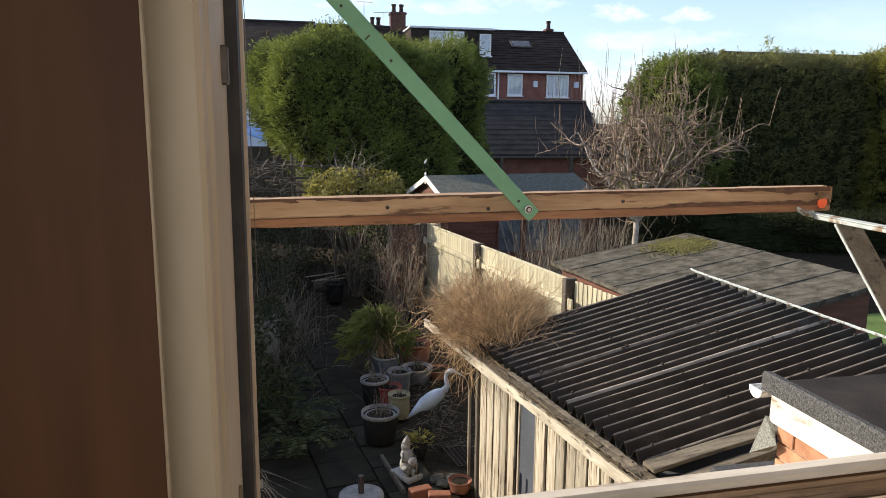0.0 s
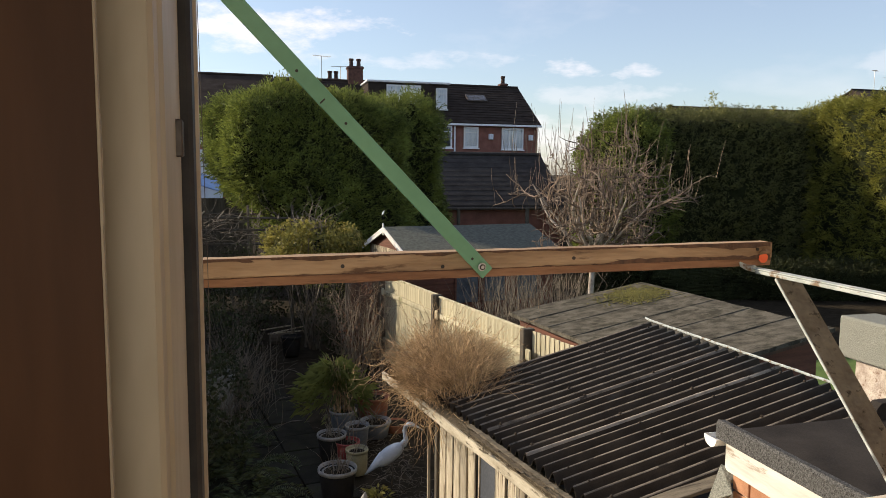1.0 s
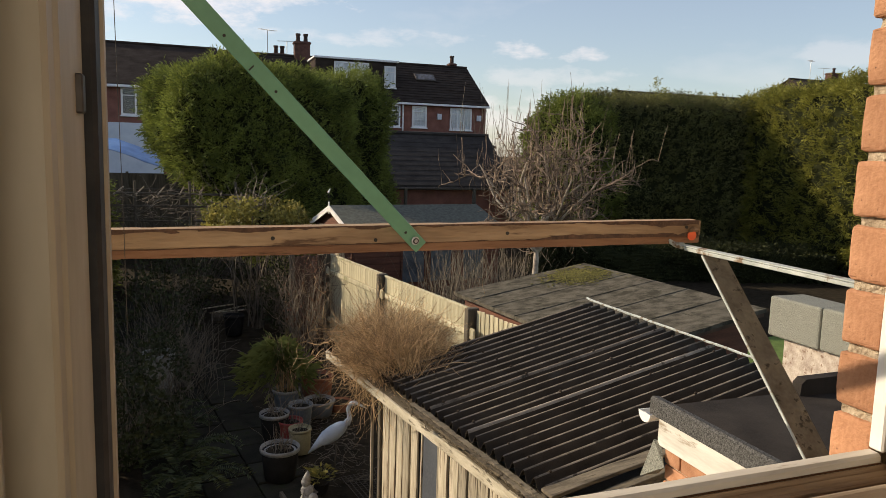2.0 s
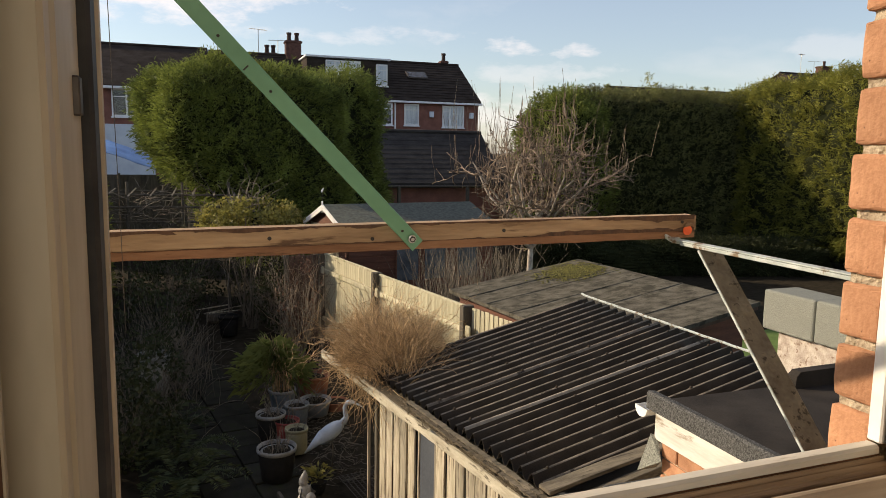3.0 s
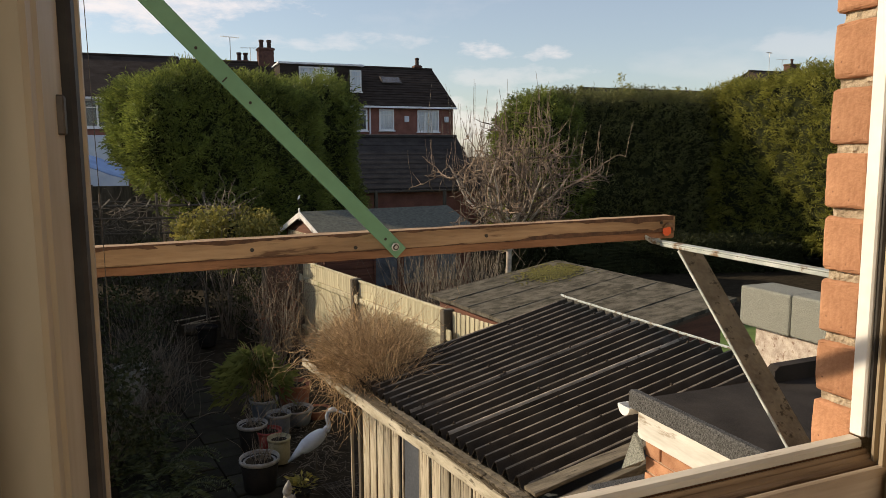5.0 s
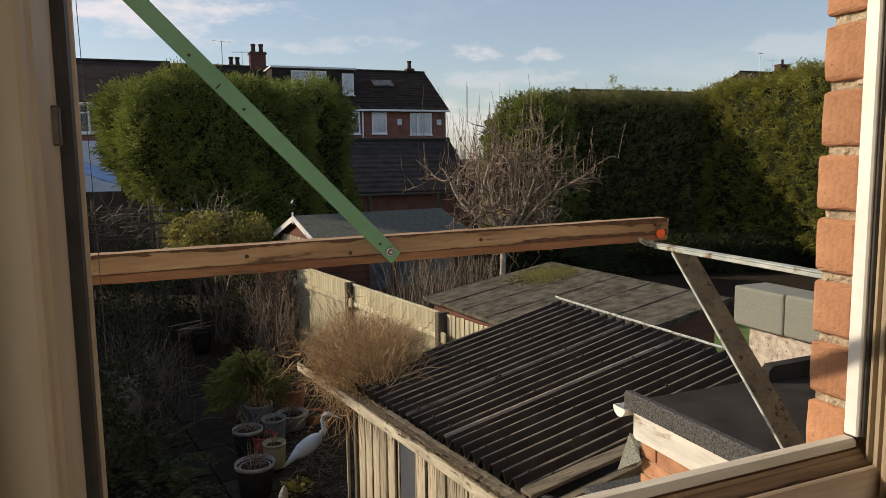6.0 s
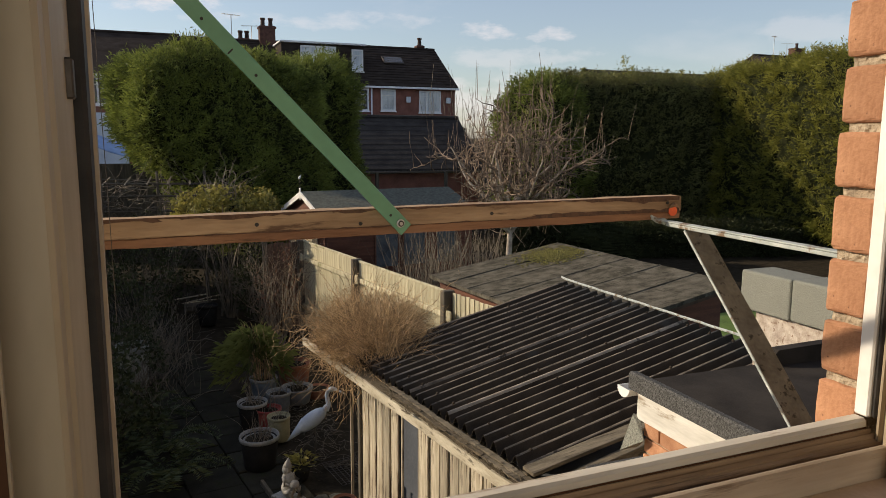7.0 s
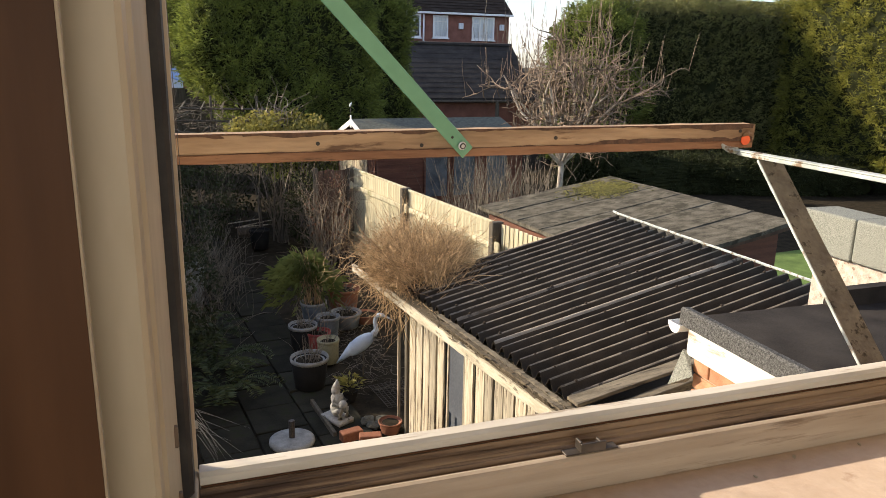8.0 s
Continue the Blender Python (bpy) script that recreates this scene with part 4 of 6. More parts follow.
for p, q in ((c0, c1), (c1, c2), (c2, c3), (c3, c0)):
    wall_between("wall", p, q, -0.075, 0.18, 0.09, SHED_BROWN, flat)
for p, q in ((c1, c2), (c2, c3)):
    cen = (c0 + c1 + c2 + c3) / 4
    d = Vector((0, 0, -0.10))
    pp, qq = p.lerp(cen, 0.012), q.lerp(cen, 0.012)
    nrm = (qq - pp).normalized().cross(Vector((0, 0, 1))) * 0.02
    v = [pp + d, qq + d, qq + Vector((0, 0, -0.052)), pp + Vector((0, 0, -0.052))]
    raw("fascia", v + [w + nrm for w in v], [(0, 1, 2, 3), (7, 6, 5, 4), (0, 4, 5, 1), (1, 5, 6, 2), (2, 6, 7, 3), (3, 7, 4, 0)], BROWN_FENCE, flat)

# ---------------------------------------------------------------- the boundary fence
fence = thing("garden_fence", "pale weathered feather-edge board fence between the gardens", "fence")
F0, F1 = Vector((3.80, 9.43, 0)), Vector((2.84, 15.12, 0))
fd = (F1 - F0).normalized()
fa = math.degrees(math.atan2(fd.y, fd.x))
FENCE_TOP = 2.0
span = 2.88
board_me = []
for k in range(4):
    b0 = boxed(0, 0.118, -0.006, 0.008, 0, 1.0, 0.003)
    me = bpy.data.meshes.new("fence_board")
    b0.to_mesh(me)
    b0.free()
    me.materials.append(FENCE_M)
    board_me.append(me)
r2 = np.random.default_rng(3)
for bay, (u0, u1, top) in enumerate(((-2.0, -0.12, 2.03), (0.06, 3.0, 2.0), (3.1, 5.75, 2.02))):
    u = u0
    while u < u1:
        h = top - 0.22 - r2.uniform(0.0, 0.012)
        m = Matrix.Translation(F0 + fd * u + Vector((0, 0, 0.2))) @ pose(0, 0, 0, 0, 0, fa) @ pose(0, 0, 0, 0, 0, 7) @ Matrix.Diagonal((1, 1, h, 1))
        piece("fence_board", board_me[int(r2.integers(4))], m @ Matrix.Diagonal((0.68 if bay == 0 else 1.0, 1, 1, 1)), fence)
        u += 0.112
    if bay:
        rail_m = Matrix.Translation(F0 + fd * u0) @ pose(0, 0, 0, 0, 0, fa)
        for z in (0.6, 1.62):
            part("rail", boxed(0, u1 - u0, 0.012, 0.08, z, z + 0.085, 0.008, m=rail_m), FENCE_M, fence)
        part("capping", boxed(0, u1 - u0, -0.02, 0.03, top - 0.035, top, 0.005, m=rail_m), FENCE_M, fence)
for u in (-0.03, 3.05, 5.80):
    part("fence_post", boxed(-0.055, 0.055, -0.05, 0.13, 0.15, 2.02, 0.01, m=Matrix.Translation(F0 + fd * u) @ pose(0, 0, 0, 0, 0, fa)), POST_M, fence, "dark damp fence post")
    part("capping", boxed(-0.20, -0.06, 0.085, 0.115, 1.60, 1.76, 0.02, m=Matrix.Translation(F0 + fd * u) @ pose(0, 0, 0, 0, 0, fa)), FENCE_M, fence, "short pale rail end")

# ---------------------------------------------------------------- distance: the terrace behind
def house_window(parent, x, y, z, w, h, panes=2, curtain=True, facing=-1):
    """A white casement with its glass, curtain and sill, standing a little proud of the wall that faces the camera."""
    win = part("window", boxed(-w / 2, w / 2, 0.012, 0.03, 0, h), CURTAIN if curtain else ROOM_DARK, parent)
    win.matrix_basis = Matrix.Translation((x, y, z))
    t = 0.10
    bm = boxed(-w / 2, w / 2, -0.03, 0.04, 0, t, 0.008)
    box(bm, -w / 2, w / 2, -0.03, 0.04, h - t, h, 0.008)
    for i in range(panes + 1):
        cx = -w / 2 + t / 2 + (w - t) * i / panes
        box(bm, cx - t / 2, cx + t / 2, -0.028, 0.038, t, h - t, 0.006)
    box(bm, -w / 2 + t, -w / 2 + (w - t) / panes, -0.026, 0.036, h * 0.70, h * 0.70 + 0.05, 0.006)
    part("frame", bm, UPVC, win, "white window frame")
    part("pane", boxed(-w / 2 + t, w / 2 - t, 0.0, 0.006, t, h - t), GLASS, win).visible_shadow = False
    part("sill", boxed(-w / 2 - 0.06, w / 2 + 0.06, -0.09, 0.0, -0.07, 0.0, 0.01), UPVC, win)
    return win


def chimney(parent, x, y, z, w, d, h, pots):
    ch = part("chimney", boxed(-w / 2, w / 2, -d / 2, d / 2, -1.2, h, 0.02), CHIM_M, parent)
    ch.matrix_basis = Matrix.Translation((x, y, z))
    part("cap", boxed(-w / 2 - 0.06, w / 2 + 0.06, -d / 2 - 0.06, d / 2 + 0.06, h - 0.16, h - 0.04, 0.02), CHIM_M, ch)
    for i in range(pots):
        p = part("pot", lathe([(0.14, 0.0), (0.12, 0.36), (0.155, 0.42), (0.155, 0.52), (0.10, 0.53)], 12), CLAY_POT, ch)
        p.matrix_basis = Matrix.Translation((-w / 2 + w * (i + 0.5) / pots, 0, h - 0.03))
    return ch


def aerial(parent, x, y, z, h, turn):
    bm = tubed([(0, 0, -1.0), (0, 0, h)], 0.025, 5)
    tube(bm, [(-0.6, 0, h), (0.6, 0, h)], 0.018, 4)
    for k in range(7):
        tube(bm, [(-0.5 + k * 0.17, -0.22, h), (-0.5 + k * 0.17, 0.22, h)], 0.012, 4)
    part("aerial", bm, ALU, parent, "television aerial").matrix_basis = pose(x, y, z, 0, 0, turn)


def gable_block(parent, x0, x1, y0, yr, zb, ze, zr, wall_mat, roof_mat, over=0.25):
    """Walls and two roof slopes with thickness; the ridge runs along x at yr."""
    y1 = 2 * yr - y0
    prof = [(y0, zb), (y0, ze), (yr, zr - 0.12), (y1, ze), (y1, zb)]
    part("wall", extrude_profile(prof, x0, x1, "x"), wall_mat, parent)
    sl = (zr - ze) / (yr - y0)
    for sgn, nm in ((1, "roof"), (-1, "roof")):
        ye = yr - sgn * (yr - y0 + over)
        zz = ze - sl * over
        part(nm, extrude_profile([(ye, zz), (ye, zz + 0.14), (yr, zr + 0.02), (yr, zr - 0.11)], x0 - 0.12, x1 + 0.12, "x"), roof_mat, parent)
    bm = bmesh.new()
    tube(bm, [(x0 - 0.1, yr, zr + 0.03), (x1 + 0.1, yr, zr + 0.03)], 0.10, 8)
    part("ridge_tiles", bm, roof_mat, parent)


terr = thing("terrace_house", "dull red brick terraced house with dark roof and flat dormer", "house", group="terrace")
gable_block(terr, 2.0, 18.05, 44.0, 48.0, 1.2, 7.28, 9.95, BRICK_FAR, SLATE)
# tile courses
for k in range(1, 15):
    a = k / 15
    part("tile_course", boxed(1.9, 18.15, -0.02, 0.02, 0.0, 0.02, m=Matrix.Translation((0, 43.75 + 4.25 * a, 7.27 + 2.70 * a))), SLATE, terr)
part("gutter", boxed(1.9, 18.2, 43.62, 43.74, 7.06, 7.18, 0.02), UPVC, terr, "white gutter and fascia")
for x in (12.55, 17.95):
    part("downpipe", tubed([(x, 43.9, 7.05), (x, 43.9, 2.0)], 0.05, 6), UPVC if x < 13 else BRICK_FAR, terr, "downpipe")
house_window(terr, 11.95, 43.96, 5.70, 0.9, 1.35, 1, False)
house_window(terr, 13.62, 43.96, 5.72, 0.95, 1.30, 1)
house_window(terr, 16.35, 43.96, 5.66, 1.45, 1.34, 3)
for x in (14.9, 17.55):
    part("vent_box", boxed(x - 0.14, x + 0.14, 43.82, 43.98, 6.25, 6.6, 0.02), CURTAIN, terr, "small pale wall box")
# dormer
dor = part("dormer", boxed(7.35, 12.35, 44.9, 48.0, 7.9, 9.62, 0.02), SLATE, terr, "dark-clad flat-roofed dormer")
part("roof_edge", boxed(7.25, 12.5, 44.75, 48.0, 9.62, 9.74, 0.02), UPVC, dor, "white dormer fascia")
house_window(terr, 9.55, 44.86, 8.45, 2.15, 1.05, 4)
house_window(terr, 11.95, 44.86, 8.1, 0.72, 1.3, 1)
sky_l = part("skylight", boxed(14.0, 15.35, -0.42, 0.42, 0.06, 0.14, 0.02, m=Matrix.Translation((0, 46.4, 8.93)) @ pose(0, 0, 0, 33.7)), STEEL_DARK, terr, "dark framed roof light")
part("pane", boxed(14.1, 15.25, -0.34, 0.34, 0.141, 0.15, m=Matrix.Translation((0, 46.4, 8.93)) @ pose(0, 0, 0, 33.7)), GLASS, sky_l)
chimney(terr, 7.0, 48.0, 9.95, 0.95, 0.7, 0.95, 2)
chimney(terr, 17.15, 48.2, 9.9, 0.45, 0.45, 0.35, 1)
chimney(terr, 5.75, 49.4, 9.4, 0.8, 0.6, 0.85, 2)
aerial(terr, 4.9, 48.2, 9.9, 1.6, 20)
aerial(terr, 6.1, 48.2, 9.9, 1.0, -15)
part("lean_roof", extrude_profile([(41.2, 4.55), (41.2, 4.68), (43.98, 5.30), (43.98, 5.17)], 11.2, 17.6, "x"), SLATE, terr)
part("lean_wall", boxed(11.4, 17.4, 41.4, 43.9, 1.3, 4.55), BRICK_FAR, terr)

terr2 = thing("terrace_house", "dull red brick terraced house with a long dark tiled roof", "house", group="terrace")
gable_block(terr2, -26.0, 1.75, 44.0, 48.0, 1.2, 7.45, 10.05, BRICK_FAR, SLATE)
part("gutter", boxed(-26, 1.8, 43.62, 43.74, 7.22, 7.36, 0.02), UPVC, terr2, "white gutter and fascia")
house_window(terr2, -2.55, 43.96, 5.75, 1.5, 1.5, 2, False)
house_window(terr2, -8.0, 43.96, 5.75, 1.5, 1.5, 2, False)
part("rendered_wall", boxed(-14, -1.2, 43.7, 43.93, 1.2, 5.35, 0.01), RENDER_W, terr2, "pale blue-white rendered lower wall")

for (x0, x1, y0, yr, ze, zr, lab) in ((37.5, 52.0, 56.0, 60.0, 8.6, 10.3, "distant brown-roofed house behind the hedge"), (56.0, 82.0, 54.0, 58.5, 10.4, 12.35, "distant red brick house with a hipped dark roof")):
    hs = thing("distant_house", lab, "house")
    gable_block(hs, x0, x1, y0, yr, 0.6, ze, zr, SLATE, SLATE)
    if x0 > 40:
        chimney(hs, 61.5, yr, zr, 1.3, 0.8, 0.9, 1)
        aerial(hs, 58.5, yr, zr, 1.9, 30)
        aerial(hs, 60.2, yr, zr, 1.3, -20)

out = thing("outbuilding", "low brick outbuilding with a grey-brown tiled roof", "outbuilding")
gable_block(out, 3.2, 12.6, 28.0, 30.6, 0.4, 2.95, 4.95, BRICK_FAR, TILE_GREY)
for k in range(1, 11):
    a = k / 11
    part("tile_course", boxed(3.1, 12.7, -0.012, 0.012, 0.0, 0.004, m=Matrix.Translation((0, 27.75 + 2.85 * a, 2.90 + 2.07 * a))), TILE_GREY, out)
part("gutter", boxed(3.1, 12.7, 27.66, 27.76, 2.72, 2.82, 0.02), STEEL_DARK, out)

tarp_shed = thing("tarpaulin_shelter", "garden shelter under a sagging blue tarpaulin", "shelter")
tv, tf = [], []
for side in (0, -0.02):
    for j in range(9):
        for i in range(15):
            x, d = -4.2 + 4.6 * i / 14, j / 8
            z = 4.35 - 0.95 * max(0.0, (x + 2.2) / 2.6) ** 1.0 - 0.35 * (1 - d) + 0.05 * noise.noise((x * 2, d * 4, 0)) + side
            tv.append((x, 25.6 + 1.8 * d, z))
for j in range(8):
    for i in range(14):
        a = j * 15 + i
        tf += [(a, a + 1, a + 16, a + 15), (135 + a, 135 + a + 15, 135 + a + 16, 135 + a + 1)]
raw("tarpaulin", tv, tf, TARP, tarp_shed, smooth=True)
part("side_wall", boxed(-4.1, 0.1, 25.9, 25.96, 0.4, 3.25), POST_M, tarp_shed, "dark boarded side")
for x in (-3.9, -1.8, 0.2):
    part("post", boxed(x - 0.04, x + 0.04, 25.75, 25.83, 0.4, 3.3), POST_M, tarp_shed)

# wooden shed with white bargeboards
summer = thing("wooden_shed", "dark red-brown wooden shed with white bargeboards and a grey felt roof", "shed", garden(3.18, 16.85, GROUND))
gable = [(-1.35, 0.0), (-1.35, 2.20), (0, 2.62), (1.35, 2.20), (1.35, 0.0)]
part("wall", extrude_profile(gable, 0.05, 3.7, "x"), SHED_BROWN, summer)
for sg in (-1, 1):
    part("roof", extrude_profile([(sg * 1.55, 2.15), (sg * 1.55, 2.19), (0, 2.70), (0, 2.66)], -0.06, 3.85, "x"), SHED_FELT, summer, "grey felt roof slope")
    part("bargeboard", extrude_profile([(sg * 1.6, 2.04), (sg * 1.6, 2.16), (0, 2.70), (0, 2.575)], -0.085, -0.062, "x"), WHITE_TRIM, summer, "white bargeboard")
part("finial", boxed(-0.09, -0.065, -0.03, 0.03, 2.5, 2.78, 0.004), WHITE_TRIM, summer)
part("roof_ornament", tubed([(-0.078, 0, 2.76), (-0.078, 0, 3.0)], 0.006, 6), STEEL_DARK, summer, "thin dark rod on the gable")
part("roof_ornament", lathe([(0.004, -0.05), (0.020, -0.03), (0.024, 0.0), (0.015, 0.04), (0.003, 0.07)], 10), WHITE_TRIM, summer, "small white finial").matrix_basis = pose(-0.078, 0, 3.02, 0, 28, 0)
for x in (1.45, 2.15, 3.0):
    w = part("window", boxed(x - 0.28, x + 0.28, -1.38, -1.355, 1.05, 1.95, 0.005), mat("dusty_blue_glass", (0.05, 0.06, 0.075), (0.13, 0.15, 0.17), scale=4, rough=0.25, bump=0.0) if x < 2 else bpy.data.materials["dusty_blue_glass"], summer, "dusty blue-grey window")
    bm = boxed(x - 0.31, x - 0.27, -1.40, -1.355, 1.02, 1.98, 0.004)
    box(bm, x + 0.27, x + 0.31, -1.40, -1.355, 1.02, 1.98, 0.004)
    box(bm, x - 0.27, x + 0.27, -1.40, -1.355, 1.94, 1.98, 0.004)
    part("frame", bm, SHED_BROWN, w)
for k in range(13):
    part("cladding_board", boxed(0.04, 3.71, -1.366, -1.35, 0.1 + 0.155 * k, 0.245 + 0.155 * k, 0.004), SHED_BROWN, summer)
for k in range(15):
    part("gable_board", boxed(0.034, 0.05, -1.25 + k * 0.165, -1.10 + k * 0.165, 0.05, 2.2, 0.003), BOARD if k > 2 else SHED_BROWN, summer)


# ---------------------------------------------------------------- foliage
def leaves(name, pos, direction, length, width, material, seed, parent=None, label="", bend=0.35):
    """Many small two-sided blades: each a kite folded along its middle."""
    r = np.random.default_rng(seed)
    n = len(pos)
    d = direction / np.linalg.norm(direction, axis=1, keepdims=True)
    side = np.cross(d, r.normal(size=(n, 3)))
    side /= np.linalg.norm(side, axis=1, keepdims=True) + 1e-9
    nor = np.cross(d, side)
    L = (length * r.uniform(0.6, 1.4, n))[:, None]
    W = (width * r.uniform(0.7, 1.3, n))[:, None]
    tip = pos + d * L - np.array([0, 0, 1]) * L * bend * r.uniform(0, 1, (n, 1))
    mid = pos + d * L * 0.5
    v = np.stack([pos, mid + side * W + nor * W * 0.3, tip, mid - side * W + nor * W * 0.3], 1).reshape(-1, 3)
    i = np.arange(n) * 4
    f = np.concatenate([np.stack([i, i + 1, i + 2], 1), np.stack([i, i + 2, i + 3], 1)])
    me = bpy.data.meshes.new(name)
    me.from_pydata(v.tolist(), [], f.tolist())
    me.materials.append(material)
    ob = new(name, me)
    ob.parent = parent
    if label:
        tagged(ob, label)
    return tagged(ob, kind="stuff")


def lump(dirs, half, power, seed, rough=0.12):
    """Radius of a clipped, lumpy hedge body in each direction."""
    q = (np.abs(dirs / half) ** power).sum(1) ** (-1.0 / power)
    p = dirs * q[:, None]
    bumps = np.array([noise.fractal(Vector(v) * 0.75 + Vector((seed * 3.1, 0, 0)), 0.9, 2.1, 4) for v in p])
    return p * (1 + rough * bumps[:, None] / np.maximum(np.linalg.norm(p, axis=1)[:, None] / 2.5, 0.6))


def hedge(name, label, centre, half, count, seed, material, size=0.20, power=5.0, rough=0.12, turn=0.0, cut=None, tufts=60):
    ob = thing(name, label, "hedge", pose(*centre, 0, 0, turn))
    half = np.array(half, float)
    r = np.random.default_rng(seed)
    # spread points evenly over the clipped box, by face area
    areas = np.array([half[1] * half[2], half[0] * half[2], half[0] * half[1]])
    ax = r.choice(3, count, p=areas / areas.sum())
    u = r.uniform(-1, 1, (count, 3))
    u[np.arange(count), ax] = np.where(r.uniform(size=count) < 0.5, -1, 1)
    u = u[~((ax == 2) & (u[:, 2] < 0))]
    d = u * half
    d /= np.linalg.norm(d, axis=1, keepdims=True)
    p = lump(d, half, power, seed, rough)
    if cut:
        p = np.array([cut(v) for v in p])
    nor = p / half**2
    nor /= np.linalg.norm(nor, axis=1, keepdims=True)
    # feathery plumes: a short axis that grows out and up, with small scale sprays along it
    per = 11
    axis_ = nor * 0.75 + np.array([0, 0, 0.5]) + r.normal(0, 0.38, p.shape)
    axis_ /= np.linalg.norm(axis_, axis=1, keepdims=True)
    p = p - nor * r.uniform(0.05, 0.34, (len(p), 1))
    along = r.uniform(0.0, 1.0, (len(p), per, 1))
    reach = size * r.uniform(0.9, 1.9, (len(p), 1, 1))
    spots = p[:, None, :] + axis_[:, None, :] * along * reach + r.normal(0, size * 0.12, (len(p), per, 3))
    ways = axis_[:, None, :] * 0.9 + r.normal(0, 0.42, (len(p), per, 3))
    leaves("foliage", spots.reshape(-1, 3), ways.reshape(-1, 3), size * 0.70, size * 0.055, material, seed + 1, ob)
    # stray shoots along the top
    tp = p[p[:, 2] > half[2] * 0.82]
    if len(tp) and tufts:
        pick = tp[r.integers(0, len(tp), tufts)]
        pts, dirs = [], []
        for q in pick:
            lean_ = r.normal(0, 0.3, 2)
            hgt = r.uniform(0.15, 0.45)
            for s_ in np.linspace(0, 1, 9):
                pts.append(q + np.array([lean_[0] * s_ * hgt, lean_[1] * s_ * hgt, s_ * hgt]))
                dirs.append([r.normal(0, 0.6), r.normal(0, 0.6), 0.7])
        leaves("top_growth", np.array(pts), np.array(dirs), size * 0.6, size * 0.09, material, seed + 2, ob)
    # dark body behind the sprays; its colour paints the shade between them
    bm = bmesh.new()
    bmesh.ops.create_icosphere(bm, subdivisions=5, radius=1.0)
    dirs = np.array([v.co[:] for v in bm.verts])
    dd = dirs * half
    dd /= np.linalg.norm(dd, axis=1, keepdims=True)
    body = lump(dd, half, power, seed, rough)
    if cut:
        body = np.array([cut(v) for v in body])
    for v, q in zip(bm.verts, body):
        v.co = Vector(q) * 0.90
    part("core", bm, HEDGE_CORE, ob, "dark hedge core, its colour standing in for inner shade")
    return ob


def undercut(v):
    """The clipped conifer leans in towards its foot on the sunny side."""
    low = max(0.0, (1.2 - v[2]) / 2.9)
    if v[0] < 0.8:
        v = v + np.array([2.3 * low ** 1.2 * min(1.0, (0.8 - v[0]) / 2.0), 0, 0])
    return v


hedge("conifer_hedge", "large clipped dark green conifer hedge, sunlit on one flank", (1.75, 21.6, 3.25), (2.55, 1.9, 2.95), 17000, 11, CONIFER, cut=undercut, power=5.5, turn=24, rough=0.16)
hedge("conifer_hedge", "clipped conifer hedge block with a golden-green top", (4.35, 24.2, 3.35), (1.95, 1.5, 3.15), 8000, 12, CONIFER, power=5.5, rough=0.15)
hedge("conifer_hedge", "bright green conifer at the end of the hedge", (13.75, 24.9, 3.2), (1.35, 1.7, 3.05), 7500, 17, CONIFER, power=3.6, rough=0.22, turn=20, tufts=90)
dark_hedge = hedge("conifer_hedge", "tall conifer hedge with leaves coloured darker for shade and a sunlit top", (17.9, 25.2, 3.3), (4.2, 1.6, 3.15), 13000, 13, CONIFER_SHADE, power=7.0, tufts=110)
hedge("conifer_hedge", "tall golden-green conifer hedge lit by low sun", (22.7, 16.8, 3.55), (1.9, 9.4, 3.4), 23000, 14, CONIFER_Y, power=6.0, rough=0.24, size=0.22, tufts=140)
# a leader shoot stands above the clipped top
rr = np.random.default_rng(18)
for dx, hgt in ((-0.53, 1.0), (-0.15, 0.6), (-2.4, 0.45), (2.2, 0.55)):
    k = rr.uniform(0, 1, 130) ** 0.8
    wide = 0.20 * (1 - k) + 0.03
    pts = np.stack([dx + rr.normal(0, 1, 130) * wide, -0.3 + rr.normal(0, 1, 130) * wide, 3.0 + k * hgt], 1)
    leaves("leader_shoot", pts, np.stack([rr.normal(0, 0.7, 130), rr.normal(0, 0.7, 130), np.full(130, 0.8)], 1), 0.14, 0.013, CONIFER_Y, 19, dark_hedge, "leafy shoot above the hedge")
# added low hedge; its dark leaves stand in for the shaded ground
hedge("conifer_hedge", "added low hedge at the tall hedge's foot, coloured dark for the shade there", (15.8, 20.6, 0.6), (5.4, 0.8, 0.7), 4500, 15, SHRUB_D, power=4.0, turn=-14, rough=0.3)
brown = thing("board_fence", "dark brown stained board fence closing the garden end", "fence", pose(4.3, 23.0, GROUND - 0.05))
bm = boxed(0.0, 0.142, -0.011, 0.011, 0.0, 2.84, 0.004)
brown_me = bpy.data.meshes.new("fence_board")
bm.to_mesh(brown_me)
bm.free()
brown_me.materials.append(BROWN_FENCE)
for i in range(50):
    piece("fence_board", brown_me, pose(4.3 + 0.15 * i, 23.0 + 0.004 * (i % 2), GROUND - 0.05 + 0.01 * ((i * 7) % 5)), brown)
for i in range(4):
    part("fence_post", boxed(2.4 * i, 2.4 * i + 0.1, 0.016, 0.11, 0.0, 2.86, 0.006), POST_M, brown)


